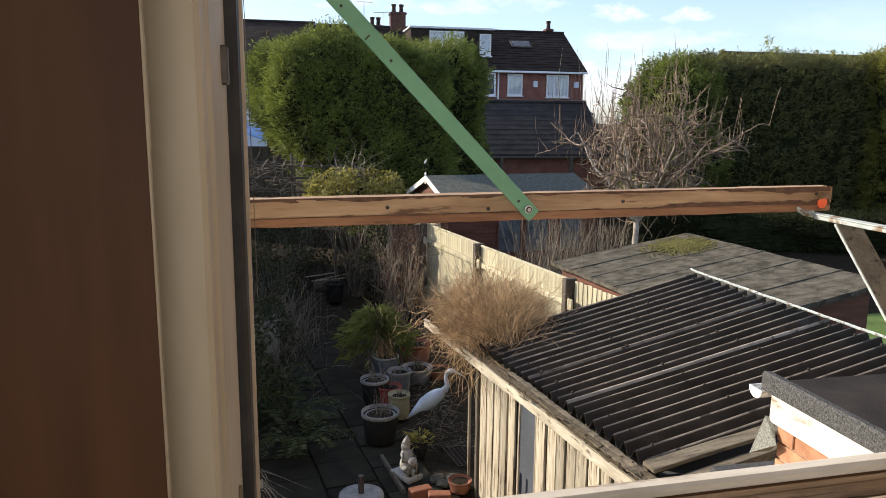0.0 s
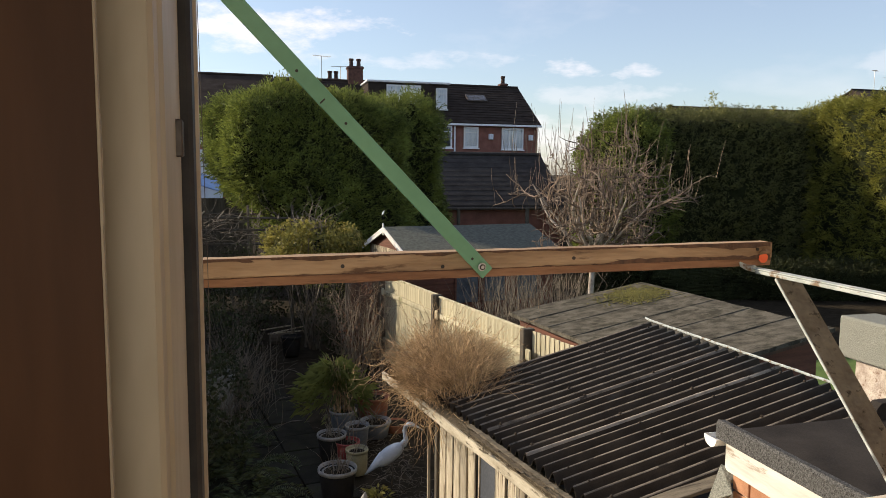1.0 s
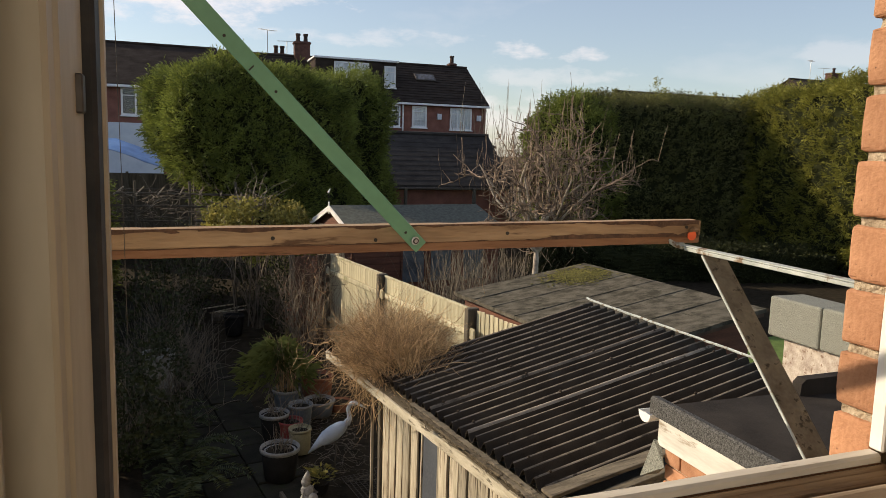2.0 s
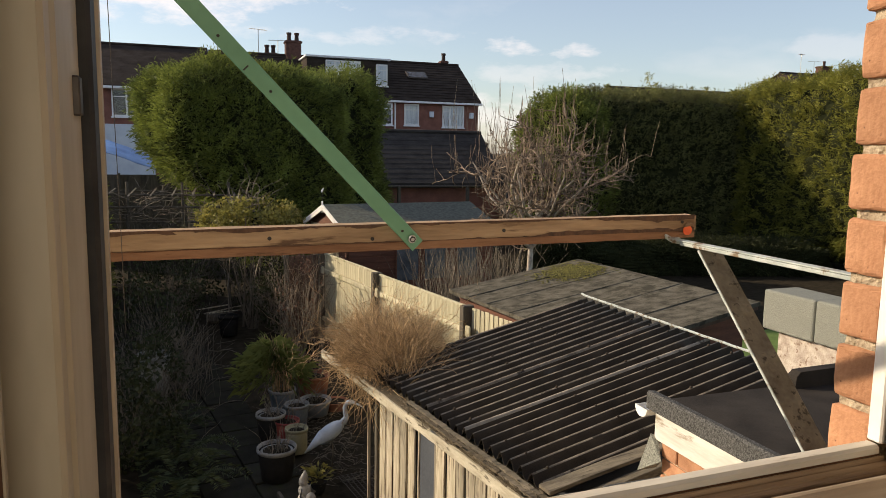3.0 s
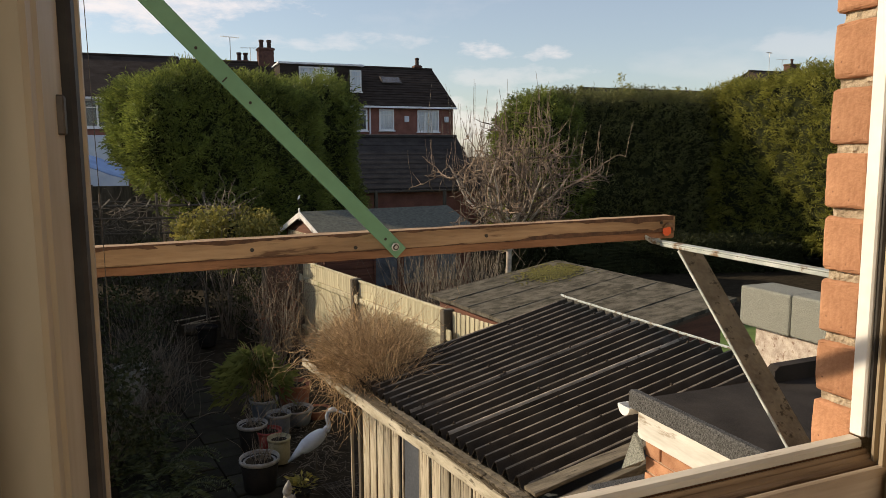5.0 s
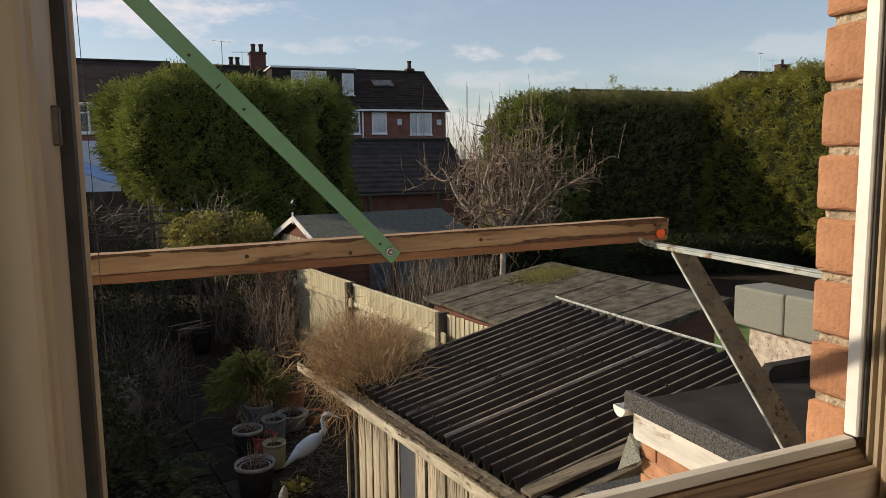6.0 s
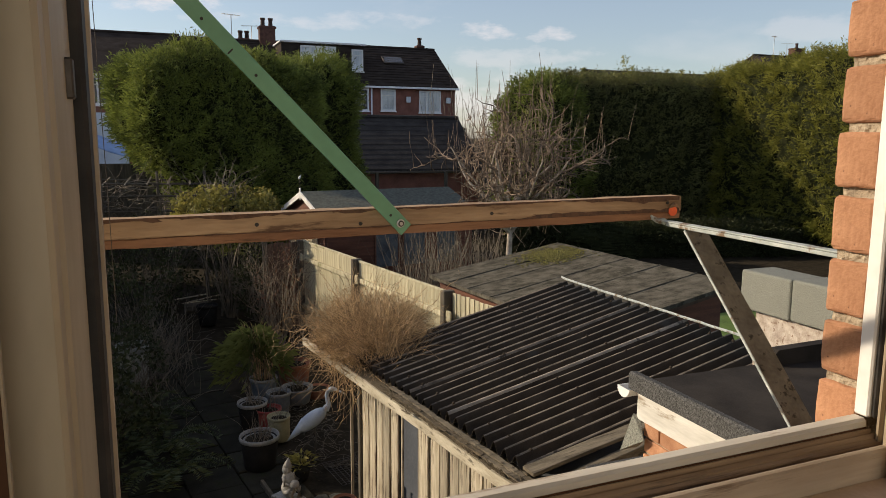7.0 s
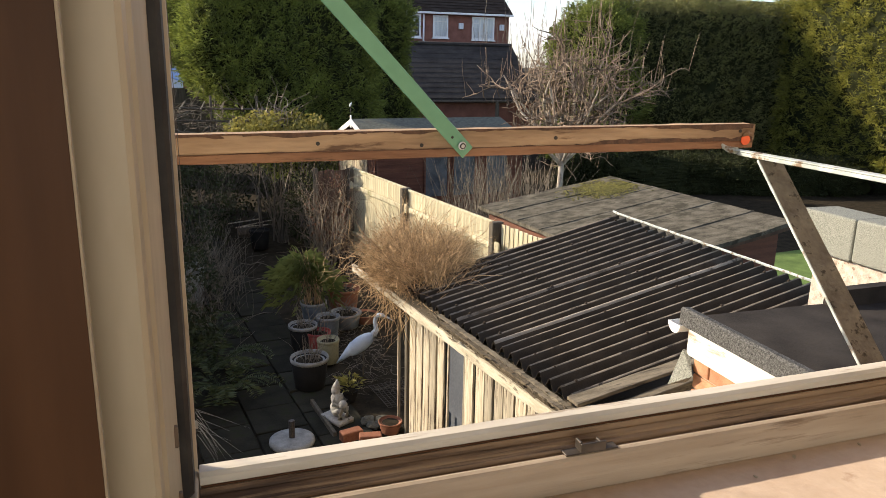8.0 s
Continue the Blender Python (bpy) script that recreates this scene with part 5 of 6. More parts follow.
def strands(name, starts, dirs, lengths, radius, material, seed, parent=None, label="", curl=0.5, droop=0.3, steps=6, sides=3):
    """Thin bending stems."""
    r = np.random.default_rng(seed)
    v, f = [], []
    for s0, d0, L in zip(starts, dirs, lengths):
        p, d = np.array(s0, float), np.array(d0, float)
        d /= np.linalg.norm(d)
        rad = radius * r.uniform(0.6, 1.4)
        base = len(v)
        for k in range(steps + 1):
            side = np.cross(d, [0.3, 0.2, 1.0])
            side /= np.linalg.norm(side) + 1e-9
            up = np.cross(side, d)
            rr = rad * (1 - 0.75 * k / steps)
            for a in range(sides):
                an = 2 * math.pi * a / sides
                v.append(p + rr * (math.cos(an) * side + math.sin(an) * up))
            p = p + d * L / steps
            d = d + r.normal(0, curl, 3) - np.array([0, 0, droop / steps])
            d /= np.linalg.norm(d)
        for k in range(steps):
            for a in range(sides):
                b = (a + 1) % sides
                f.append((base + k * sides + a, base + k * sides + b, base + (k + 1) * sides + b, base + (k + 1) * sides + a))
    ob = raw(name, v, f, material, parent, label, smooth=True)
    return tagged(ob, kind="stuff")


# the dry climber heaped on the end of the lean-to
climber = thing("dry_climber", "heap of dry tan climber stems over the shed eaves", "climber")
r = np.random.default_rng(21)
cen = np.array([2.0, 7.15, 1.80])
# stems spring from a narrow foot, arch up and fan out
n = 1500
a_, lean_ = r.uniform(0, 2 * math.pi, n), r.uniform(0.0, 1.0, n) ** 0.65
foot = cen + np.stack([r.normal(0.02, 0.10, n), r.normal(0, 0.30, n), r.uniform(-0.05, 0.22, n)], 1)
dirs = np.stack([np.cos(a_) * lean_ * 1.05, np.sin(a_) * lean_ * 0.9, 1.0 - 0.35 * lean_], 1)
strands("brushwood", foot, dirs, r.uniform(0.45, 0.92, n), 0.0042, TWIG_TAN, 22, climber, curl=0.20, droop=0.45, steps=8)
n = 4600
th, ph = r.uniform(0, 2 * math.pi, n), r.uniform(-0.15, 1, n)
rad = r.uniform(0.25, 1.0, n) ** 0.6
pos = cen + np.array([0.05, 0, 0.16]) + np.stack([0.66 * rad * np.cos(th) * np.sqrt(1 - ph * ph * 0.8), 0.74 * rad * np.sin(th) * np.sqrt(1 - ph * ph * 0.8), 0.52 * rad * ph], 1)
dirs = (pos - cen) * np.array([1, 1, 1.2]) + r.normal(0, 0.5, (n, 3)) + np.array([0, 0, 0.25])
strands("brushwood", pos, dirs, r.uniform(0.10, 0.34, n), 0.0023, TWIG_TAN, 25, climber, curl=0.42, droop=0.7)
n = 120
pos = np.stack([r.normal(1.70, 0.08, n), r.normal(7.1, 0.35, n), r.uniform(1.75, 2.1, n)], 1)
dirs = np.stack([r.normal(-0.15, 0.3, n), r.normal(0, 0.3, n), r.normal(-0.8, 0.3, n)], 1)
strands("hanging_brushwood", pos, dirs, r.uniform(0.25, 0.65, n), 0.0034, TWIG_TAN, 23, climber, curl=0.3, droop=0.8)
n = 70
pos = cen + np.stack([r.uniform(-0.7, 0.7, n), r.uniform(-0.4, 1.0, n), r.uniform(0.1, 0.6, n)], 1)
dirs = np.stack([r.normal(-0.4, 0.7, n), r.normal(0.3, 0.7, n), r.normal(0.15, 0.4, n)], 1)
strands("loose_brushwood", pos, dirs, r.uniform(0.4, 0.9, n), 0.0042, TWIG_TAN, 24, climber, curl=0.42, droop=0.5, steps=9)


def fruit_tree(base, fork, seed):
    """A clean stem, a fan of crooked limbs that sweep out and turn up, two orders of side branches, straight water shoots."""
    ob = thing("fruit_tree", "bare pale-barked fruit tree with a tangle of crooked branches", "tree", Matrix.Translation(base))
    r = np.random.default_rng(seed)
    orders = [[], [], [], []]
    lengths = [(fork, fork), (1.3, 2.05), (0.50, 1.0), (0.22, 0.55), (0.30, 0.80)]
    radii = [0.075, 0.036, 0.018, 0.0105, 0.0060]
    counts = [15, 8, 7, 1]

    def limb(p, d, level):
        steps, sides = (7, 8) if level < 2 else (5, 4) if level < 4 else (3, 3)
        L, rad = r.uniform(*lengths[level]), radii[level] * r.uniform(0.8, 1.2)
        lift = [0.0, 0.10, 0.06, 0.04, 0.16][level]
        wander = [0.04, 0.20, 0.26, 0.26, 0.06][level]
        rows, marks = [], []
        for k in range(steps + 1):
            side = np.cross(d, [0.31, 0.23, 0.9])
            side /= np.linalg.norm(side) + 1e-9
            up = np.cross(side, d)
            rr = max(rad * (1 - (0.25 if level == 0 else 0.6) * k / steps), 0.0035)
            rows.append([p + rr * (math.cos(2 * math.pi * a / sides) * side + math.sin(2 * math.pi * a / sides) * up) for a in range(sides)])
            marks.append((p.copy(), d.copy()))
            p = p + d * L / steps
            d = d + r.normal(0, wander, 3) + np.array([0, 0, lift])
            d /= np.linalg.norm(d)
        orders[min(level, 3)].append((rows, sides))
        if level == 4:
            return
        many = counts[level] + (int(r.integers(-1, 2)) if level in (1, 2) else 0)
        for i in range(many):
            if level == 0:
                q, _ = marks[-1 if i < 8 else -2]
                az, el = 2 * math.pi * (i + r.uniform(-0.3, 0.3)) / many * 3.0, math.radians(r.uniform(32, 84))
                nd = np.array([math.cos(az) * math.cos(el), math.sin(az) * math.cos(el), math.sin(el)])
            else:
                q, qd = marks[int(r.integers(2, steps + 1))]
                off = r.normal(0, 1, 3)
                off -= qd * (off @ qd)
                off /= np.linalg.norm(off) + 1e-9
                nd = qd * r.uniform(0.3, 0.9) + off * r.uniform(0.6, 1.0)
                if level == 3:
                    if r.uniform() < 0.62:
                        continue
                    nd = nd * 0.25 + np.array([0, 0, 1.0])
            nd /= np.linalg.norm(nd)
            limb(q, nd, level + 1)

    limb(np.zeros(3), np.array([0.17, 0.0, 1.0]) / 1.0143, 0)

    def skin(name, items, material, label=""):
        v, f = [], []
        for rows, sides in items:
            start = len(v)
            for row in rows:
                v.extend(row)
            for k in range(len(rows) - 1):
                for a in range(sides):
                    b = (a + 1) % sides
                    f.append((start + k * sides + a, start + k * sides + b, start + (k + 1) * sides + b, start + (k + 1) * sides + a))
        return raw(name, v, f, material, ob, label, smooth=True)

    skin("trunk", orders[0], BARK)
    for item in orders[1]:
        skin("limb", [item], BARK)
    tagged(skin("crown", orders[2] + orders[3], BARK_D, "leafless tangle of crooked branches and upright shoots"), kind="stuff")
    return ob


fruit_tree((6.14, 12.6, GROUND - 0.05), 2.55, 6)

# dry upright stems under the fruit tree, by the shed
reeds = thing("dry_reeds", "clump of pale dry reeds beside the shed", "reeds")
n = 420
pos = np.stack([r.uniform(4.6, 6.6, n), r.uniform(13.2, 14.4, n), np.full(n, 0.2)], 1)
dirs = np.stack([r.normal(0, 0.16, n), r.normal(0, 0.16, n), np.ones(n)], 1)
strands("brushwood", pos, dirs, r.uniform(1.5, 2.4, n), 0.010, TWIG_GREY, 63, reeds, curl=0.10, droop=0.1)
# slim far saplings against the sky
sap = thing("bare_saplings", "thin bare saplings standing against the sky", "saplings")
n = 46
pos = np.stack([r.uniform(12.2, 15.8, n), r.uniform(31, 35, n), np.full(n, 1.2)], 1)
dirs = np.stack([r.normal(0, 0.05, n), r.normal(0, 0.05, n), np.ones(n)], 1)
strands("brushwood", pos, dirs, np.where(r.uniform(size=n) < 0.15, r.uniform(5.5, 7.4, n), r.uniform(4.2, 5.4, n)), 0.022, TWIG_GREY, 64, sap, curl=0.04, droop=0.0, steps=8)

# ---------------------------------------------------------------- the garden path and its pots
STONE = mat("weathered_cast_stone", (0.20, 0.195, 0.18), (0.38, 0.37, 0.34), scale=12, rough=0.9, bump=0.5, fine=80, spots=(0.11, 0.11, 0.085), spot_scale=14, spot_at=0.60)
DIRT_STONE = mat("soil_stained_stone", (0.05, 0.046, 0.034), (0.15, 0.14, 0.105), scale=14, rough=0.95, bump=0.5, fine=80)
BLACK_POT = mat("black_plastic_pot", (0.009, 0.0085, 0.008), (0.020, 0.019, 0.018), scale=8, rough=0.75, bump=0.1, spec=0.15)
CREAM_POT = mat("cream_glazed_pot", (0.20, 0.18, 0.10), (0.34, 0.31, 0.19), scale=7, rough=0.4, bump=0.1, spots=(0.20, 0.17, 0.09), spot_scale=8, spot_at=0.62)
BLUE_POT = mat("blue_grey_glazed_pot", (0.05, 0.06, 0.072), (0.12, 0.14, 0.155), scale=7, rough=0.4, bump=0.1)
TERRA = mat("terracotta", (0.15, 0.055, 0.028), (0.27, 0.11, 0.058), scale=8, rough=0.85, bump=0.2, spots=(0.40, 0.30, 0.22), spot_scale=6, spot_at=0.66)
RED_POT = mat("faded_red_plastic", (0.18, 0.024, 0.02), (0.28, 0.046, 0.037), scale=8, rough=0.5, bump=0.1)
PALE_RIM = mat("limescaled_pale_rim", (0.15, 0.15, 0.145), (0.30, 0.30, 0.285), scale=12, rough=0.6, bump=0.2)
HERON_W = mat("white_painted_plastic", (0.34, 0.40, 0.47), (0.50, 0.56, 0.63), scale=8, rough=0.5, bump=0.1)

paving = tagged(new("paving"), "mossy paving slabs of the garden path, their colour darkened for shade", "paving", kind="structure")
slab_me = []
for k in range(5):
    b0 = boxed(-0.288, 0.288, -0.288, 0.288, 0, 0.045, 0.007)
    r2 = np.random.default_rng(300 + k)
    for v in b0.verts:
        v.co += Vector((r2.normal(0, 0.003), r2.normal(0, 0.003), 0))
    me = bpy.data.meshes.new("slab")
    b0.to_mesh(me)
    b0.free()
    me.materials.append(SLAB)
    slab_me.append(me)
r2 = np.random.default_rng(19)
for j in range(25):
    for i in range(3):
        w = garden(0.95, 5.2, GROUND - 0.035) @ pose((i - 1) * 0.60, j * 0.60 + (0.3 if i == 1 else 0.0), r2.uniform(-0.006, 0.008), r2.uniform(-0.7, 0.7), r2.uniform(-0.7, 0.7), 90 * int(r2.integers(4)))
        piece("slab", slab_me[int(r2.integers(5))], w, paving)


def pot(name, label, x, y, r, h, material, rim=None, twigs=0, category="pot", seed=0, flare=0.78):
    ob = thing(name, label, category, pose(x, y, GROUND + 0.012))
    part("body", lathe([(r * flare * 0.96, 0.0), (r * flare, 0.01), (r * 0.95, h * 0.86), (r * 0.90, h * 0.90), (r * 0.82, h * 0.88), (r * 0.8, h * 0.7)], 24), material, ob, smooth=True)
    part("rim", lathe([(r * 0.90, h * 0.86), (r, h * 0.87), (r * 1.02, h * 0.94), (r, h), (r * 0.965, h), (r * 0.93, h * 0.93), (r * 0.90, h * 0.88)], 24), rim or material, ob, smooth=True)
    part("soil", lathe([(r * 0.86, h * 0.80), (r * 0.86, h * 0.87), (r * 0.4, h * 0.90), (r * 0.02, h * 0.91)], 16), SOIL, ob)
    if twigs:
        q = np.random.default_rng(seed)
        a, d = q.uniform(0, 6.28, twigs), q.uniform(0, 0.7, twigs) * r
        ps = np.stack([d * np.cos(a), d * np.sin(a), np.full(twigs, h * 0.86)], 1)
        strands("dead_growth", ps, np.stack([q.normal(0, 0.35, twigs), q.normal(0, 0.35, twigs), np.ones(twigs)], 1), q.uniform(0.15, 0.5, twigs), 0.006, TWIG_GREY, seed + 1, ob, "dry winter stems", curl=0.15, droop=0.2)
    return ob


pot("plant_pot", "large black plastic pot with a pale rim and dead stems", 1.03, 8.60, 0.235, 0.40, BLACK_POT, PALE_RIM, 34, seed=410)
pot("plant_pot", "cream glazed cylindrical pot on the paving", 1.37, 9.32, 0.15, 0.33, CREAM_POT, None, 6, seed=420, flare=0.92)
pot("plant_pot", "blue-grey glazed pot with a pale rim", 1.51, 10.22, 0.175, 0.34, BLUE_POT, PALE_RIM, 5, seed=430)
pot("plant_pot", "dark pot with a flaking white rim", 1.10, 9.84, 0.20, 0.38, BLACK_POT, PALE_RIM, 22, seed=440)
pot("plant_pot", "old terracotta pot with lugs", 1.93, 11.35, 0.27, 0.40, TERRA, None, 16, seed=450)
pot("plant_pot", "low grey bowl planter", 1.84, 10.62, 0.24, 0.24, BLUE_POT, PALE_RIM, 18, seed=460)
pot("plant_pot", "faded red plastic pot", 1.30, 9.72, 0.17, 0.30, RED_POT, None, 10, seed=470)
pot("plant_pot", "small terracotta pot beside the statues", 1.72, 7.20, 0.13, 0.13, TERRA, None, 0, seed=480)
pot("plant_pot", "stone-grey urn among the shrubs", -0.42, 11.6, 0.24, 0.85, STONE, PALE_RIM, 14, seed=490)
pot("plant_pot", "grey tub at the end of the path", 0.92, 15.9, 0.22, 0.42, BLACK_POT, None, 0, seed=500)
pot("plant_pot", "low round terracotta saucer on the soil", 2.18, 10.75, 0.2, 0.14, TERRA, None, 0, seed=510)
tub = pot("bamboo_pot", "dark tub of bright green arching strap leaves", 1.40, 10.95, 0.205, 0.34, BLUE_POT, PALE_RIM, 0, "potted plant")
q = np.random.default_rng(520)
n = 70
strands("cane_clump", np.stack([q.normal(0, 0.09, n), q.normal(0, 0.09, n), np.full(n, 0.28)], 1), np.stack([q.normal(-0.05, 0.14, n), q.normal(0, 0.14, n), np.ones(n)], 1), q.uniform(0.5, 0.95, n), 0.006, TWIG_TAN, 521, tub, "pale canes", curl=0.06, droop=0.1)
n = 1150
a, rr_ = q.uniform(0, 6.28, n), q.uniform(0.0, 0.52, n)
base = np.stack([rr_ * np.cos(a) - 0.14, rr_ * np.sin(a), 1.10 - 1.1 * rr_ ** 1.7 - q.uniform(0, 0.42, n)], 1)
leaves("foliage", base, np.stack([np.cos(a) - 0.3, np.sin(a), q.normal(0.55, 0.5, n)], 1), 0.20, 0.0055, BAMBOO_L, 522, tub, "bright green strap leaves", bend=0.7)

# heron statue: one plain shape with dark legs
bm = bmesh.new()


def ball(bm, c, s, m=None, seg=16):
    g = bmesh.ops.create_uvsphere(bm, u_segments=seg, v_segments=seg // 2 + 2, radius=1.0)["verts"]
    mm = Matrix.Translation(c) @ (m or Matrix()) @ Matrix.Diagonal((*s, 1))
    bmesh.ops.transform(bm, matrix=mm, verts=g)


ball(bm, (-0.03, 0, 0.46), (0.22, 0.088, 0.098), pose(0, 0, 0, 0, -36, 0))
tube(bm, [(-0.10, 0, 0.44), (-0.21, 0, 0.33), (-0.33, 0, 0.215)], [0.078, 0.048, 0.008], 10)
tube(bm, [(0.08, 0, 0.54), (0.145, 0, 0.590), (0.178, 0, 0.645), (0.168, 0, 0.705), (0.158, 0, 0.765), (0.175, 0, 0.815), (0.215, 0, 0.840)], [0.066, 0.048, 0.034, 0.028, 0.026, 0.027, 0.029], 12)
ball(bm, (0.225, 0, 0.840), (0.054, 0.030, 0.031))
tube(bm, [(0.258, 0, 0.838), (0.33, 0, 0.800), (0.40, 0, 0.755)], [0.020, 0.012, 0.002], 8)
white_faces = len(bm.faces)
for sy in (-0.03, 0.03):
    tube(bm, [(0.0, sy, 0.40), (0.015, sy, 0.22), (-0.005, sy, 0.0)], [0.012, 0.008, 0.008], 6)
    tube(bm, [(-0.05, sy, 0.004), (0.09, sy, 0.004)], 0.006, 5)
heron = part("heron_statue", bm, HERON_W, smooth=True)
heron.data.materials.append(POST_M)
for i, p in enumerate(heron.data.polygons):
    p.material_index = 1 if i >= white_faces else 0
heron.matrix_world = pose(1.715, 8.70, GROUND + 0.005, 0, 0, -8)
tagged(heron, "white garden heron ornament on thin dark legs", "statue")

bm = boxed(-0.17, 0.17, -0.11, 0.11, 0.0, 0.06, 0.012)
ball(bm, (0, 0, 0.15), (0.085, 0.075, 0.10))
ball(bm, (0, 0, 0.265), (0.075, 0.065, 0.08))
ball(bm, (-0.01, -0.01, 0.365), (0.050, 0.050, 0.055))
tube(bm, [(-0.01, 0, 0.39), (0.0, 0, 0.44), (0.012, 0, 0.50)], [0.052, 0.034, 0.006], 10)
for sy in (-1, 1):
    tube(bm, [(0.02, sy * 0.045, 0.12), (0.10, sy * 0.055, 0.16), (0.12, sy * 0.055, 0.07)], [0.04, 0.036, 0.03], 8)
    tube(bm, [(0.0, sy * 0.06, 0.30), (0.05, sy * 0.085, 0.23), (0.09, sy * 0.04, 0.22)], [0.028, 0.026, 0.022], 8)
ball(bm, (0.13, -0.02, 0.24), (0.05, 0.05, 0.05))
gnome = part("gnome_statue", bm, STONE, smooth=True)
gnome.matrix_world = pose(1.205, 7.62, GROUND + 0.01, 0, 0, -60)
tagged(gnome, "weathered grey stone seated gnome ornament on a plinth", "statue")

para_base = thing("parasol_base", "round white concrete parasol base with a dark pole stub", "parasol base", pose(0.66, 7.23, GROUND + 0.012))
part("disc", lathe([(0.235, 0.0), (0.24, 0.02), (0.235, 0.05), (0.20, 0.062), (0.05, 0.07)], 32), PALE_RIM, para_base, smooth=True)
part("pole_stub", lathe([(0.032, 0.065), (0.032, 0.26), (0.026, 0.262)], 12), STEEL_DARK, para_base, "dark steel pole stub")

grid = thing("wire_mesh_panel", "rusty dark wire mesh panel lying on the soil", "mesh panel", garden(1.83, 7.75, GROUND + 0.012))
for i in range(13):
    part("wire", tubed([(0, i * 0.055, 0.006), (0.6, i * 0.055, 0.006)], 0.0035, 4), STEEL_DARK, grid)
for i in range(12):
    part("wire", tubed([(i * 0.055, 0, 0.012), (i * 0.055, 0.66, 0.012)], 0.0035, 4), STEEL_DARK, grid)

edging = thing("timber_edging", "low dark timber edging beside the path", "edging", garden(1.12, 7.25, GROUND))
part("board", boxed(-0.02, 0.02, 0, 0.9, -0.02, 0.06, 0.006), POST_M, edging)
q = np.random.default_rng(90)
for k in range(12):
    bm = bmesh.new()
    bmesh.ops.create_icosphere(bm, subdivisions=2, radius=1.0)
    for v in bm.verts:
        v.co *= 1 + 0.25 * noise.noise(v.co * 1.5 + Vector((k, 0, 0)))
    s_ = q.uniform(0.03, 0.085)
    bmesh.ops.transform(bm, matrix=Matrix.Diagonal((s_ * 1.3, s_, s_ * 0.6, 1)), verts=bm.verts)
    o = part("stone", bm, DIRT_STONE)
    o.matrix_world = pose(q.uniform(1.5, 2.0), q.uniform(7.0, 7.55), GROUND + s_ * 0.25, 0, 0, q.uniform(0, 360))
    tagged(o, "loose weathered garden stone on the soil", "stone", "loose stones")

seed_pot = pot("seedling_pot", "small dark pot with a pale-leaved young plant", 1.43, 8.10, 0.11, 0.13, BLACK_POT, None, 0, "potted plant")
q3 = np.random.default_rng(530)
n = 90
a = q3.uniform(0, 6.28, n)
rad = q3.uniform(0.0, 0.13, n)
leaves("foliage", np.stack([rad * np.cos(a), rad * np.sin(a), 0.13 + q3.uniform(0.0, 0.14, n)], 1), np.stack([np.cos(a), np.sin(a), q3.uniform(0.1, 0.9, n)], 1), 0.085, 0.017, SHRUB_Y, 531, seed_pot, "pale yellow-green leaves")
for x, y, rz in ((1.28, 7.16, 14), (1.46, 7.02, -9)):
    blk = thing("terracotta_block", "old terracotta block lying on the soil", "block", pose(x, y, GROUND + 0.002, 0, 0, rz), group="terracotta blocks")
    part("block", boxed(-0.12, 0.12, -0.06, 0.06, 0.0, 0.11, 0.014, seg=2), TERRA, blk)
# fallen stems on the soil round the heron
lit = thing("dry_stem_litter", "dead stems and leaves lying on the soil", "litter")
n = 260
strands("litter", np.stack([q.uniform(1.35, 2.2, n), q.uniform(8.2, 11.4, n), np.full(n, GROUND + 0.02)], 1), np.stack([q.normal(0, 1, n), q.normal(0, 1, n), q.uniform(0, 0.35, n)], 1), q.uniform(0.12, 0.4, n), 0.004, TWIG_GREY, 91, lit, curl=0.35, droop=0.5)


# ---------------------------------------------------------------- shrubs along the path
def shrub(name, label, centre, half, count, material, seed, leaf=0.06, twig_count=40, twig_mat=TWIG_GREY, width=0.32, up=0.3):
    ob = thing(name, label, "shrub", pose(centre[0], centre[1], GROUND - 0.02))
    q = np.random.default_rng(seed)
    d = q.normal(size=(count, 3))
    d /= np.linalg.norm(d, axis=1, keepdims=True)
    rad = q.uniform(0.35, 1.0, count) ** 0.6
    p = d * rad[:, None] * np.array(half)
    clump = np.array([noise.noise(Vector(v) * 2.2 + Vector((seed, 0, 0))) for v in p])
    keep = clump > -0.02
    p, d = p[keep] + np.array([0, 0, centre[2] - GROUND]), d[keep]
    p = p[p[:, 2] > 0.02] if len(p) else p
    dd = q.normal(0, 0.7, p.shape) + np.array([0, 0, up])
    leaves("foliage", p, dd, leaf, leaf * width, material, seed + 1, ob)
    a = q.uniform(0, 6.28, twig_count)
    strands("framework", np.stack([0.1 * np.cos(a), 0.1 * np.sin(a), np.zeros(twig_count)], 1), np.stack([np.cos(a) * half[0] * 0.7, np.sin(a) * half[1] * 0.7, np.full(twig_count, centre[2] - GROUND + half[2] * 0.7)], 1),
            q.uniform(0.7, 1.15, twig_count) * (centre[2] - GROUND + half[2] * 0.8), 0.008, twig_mat, seed + 2, ob, "woody stems", curl=0.12, droop=0.1, steps=8)
    return ob


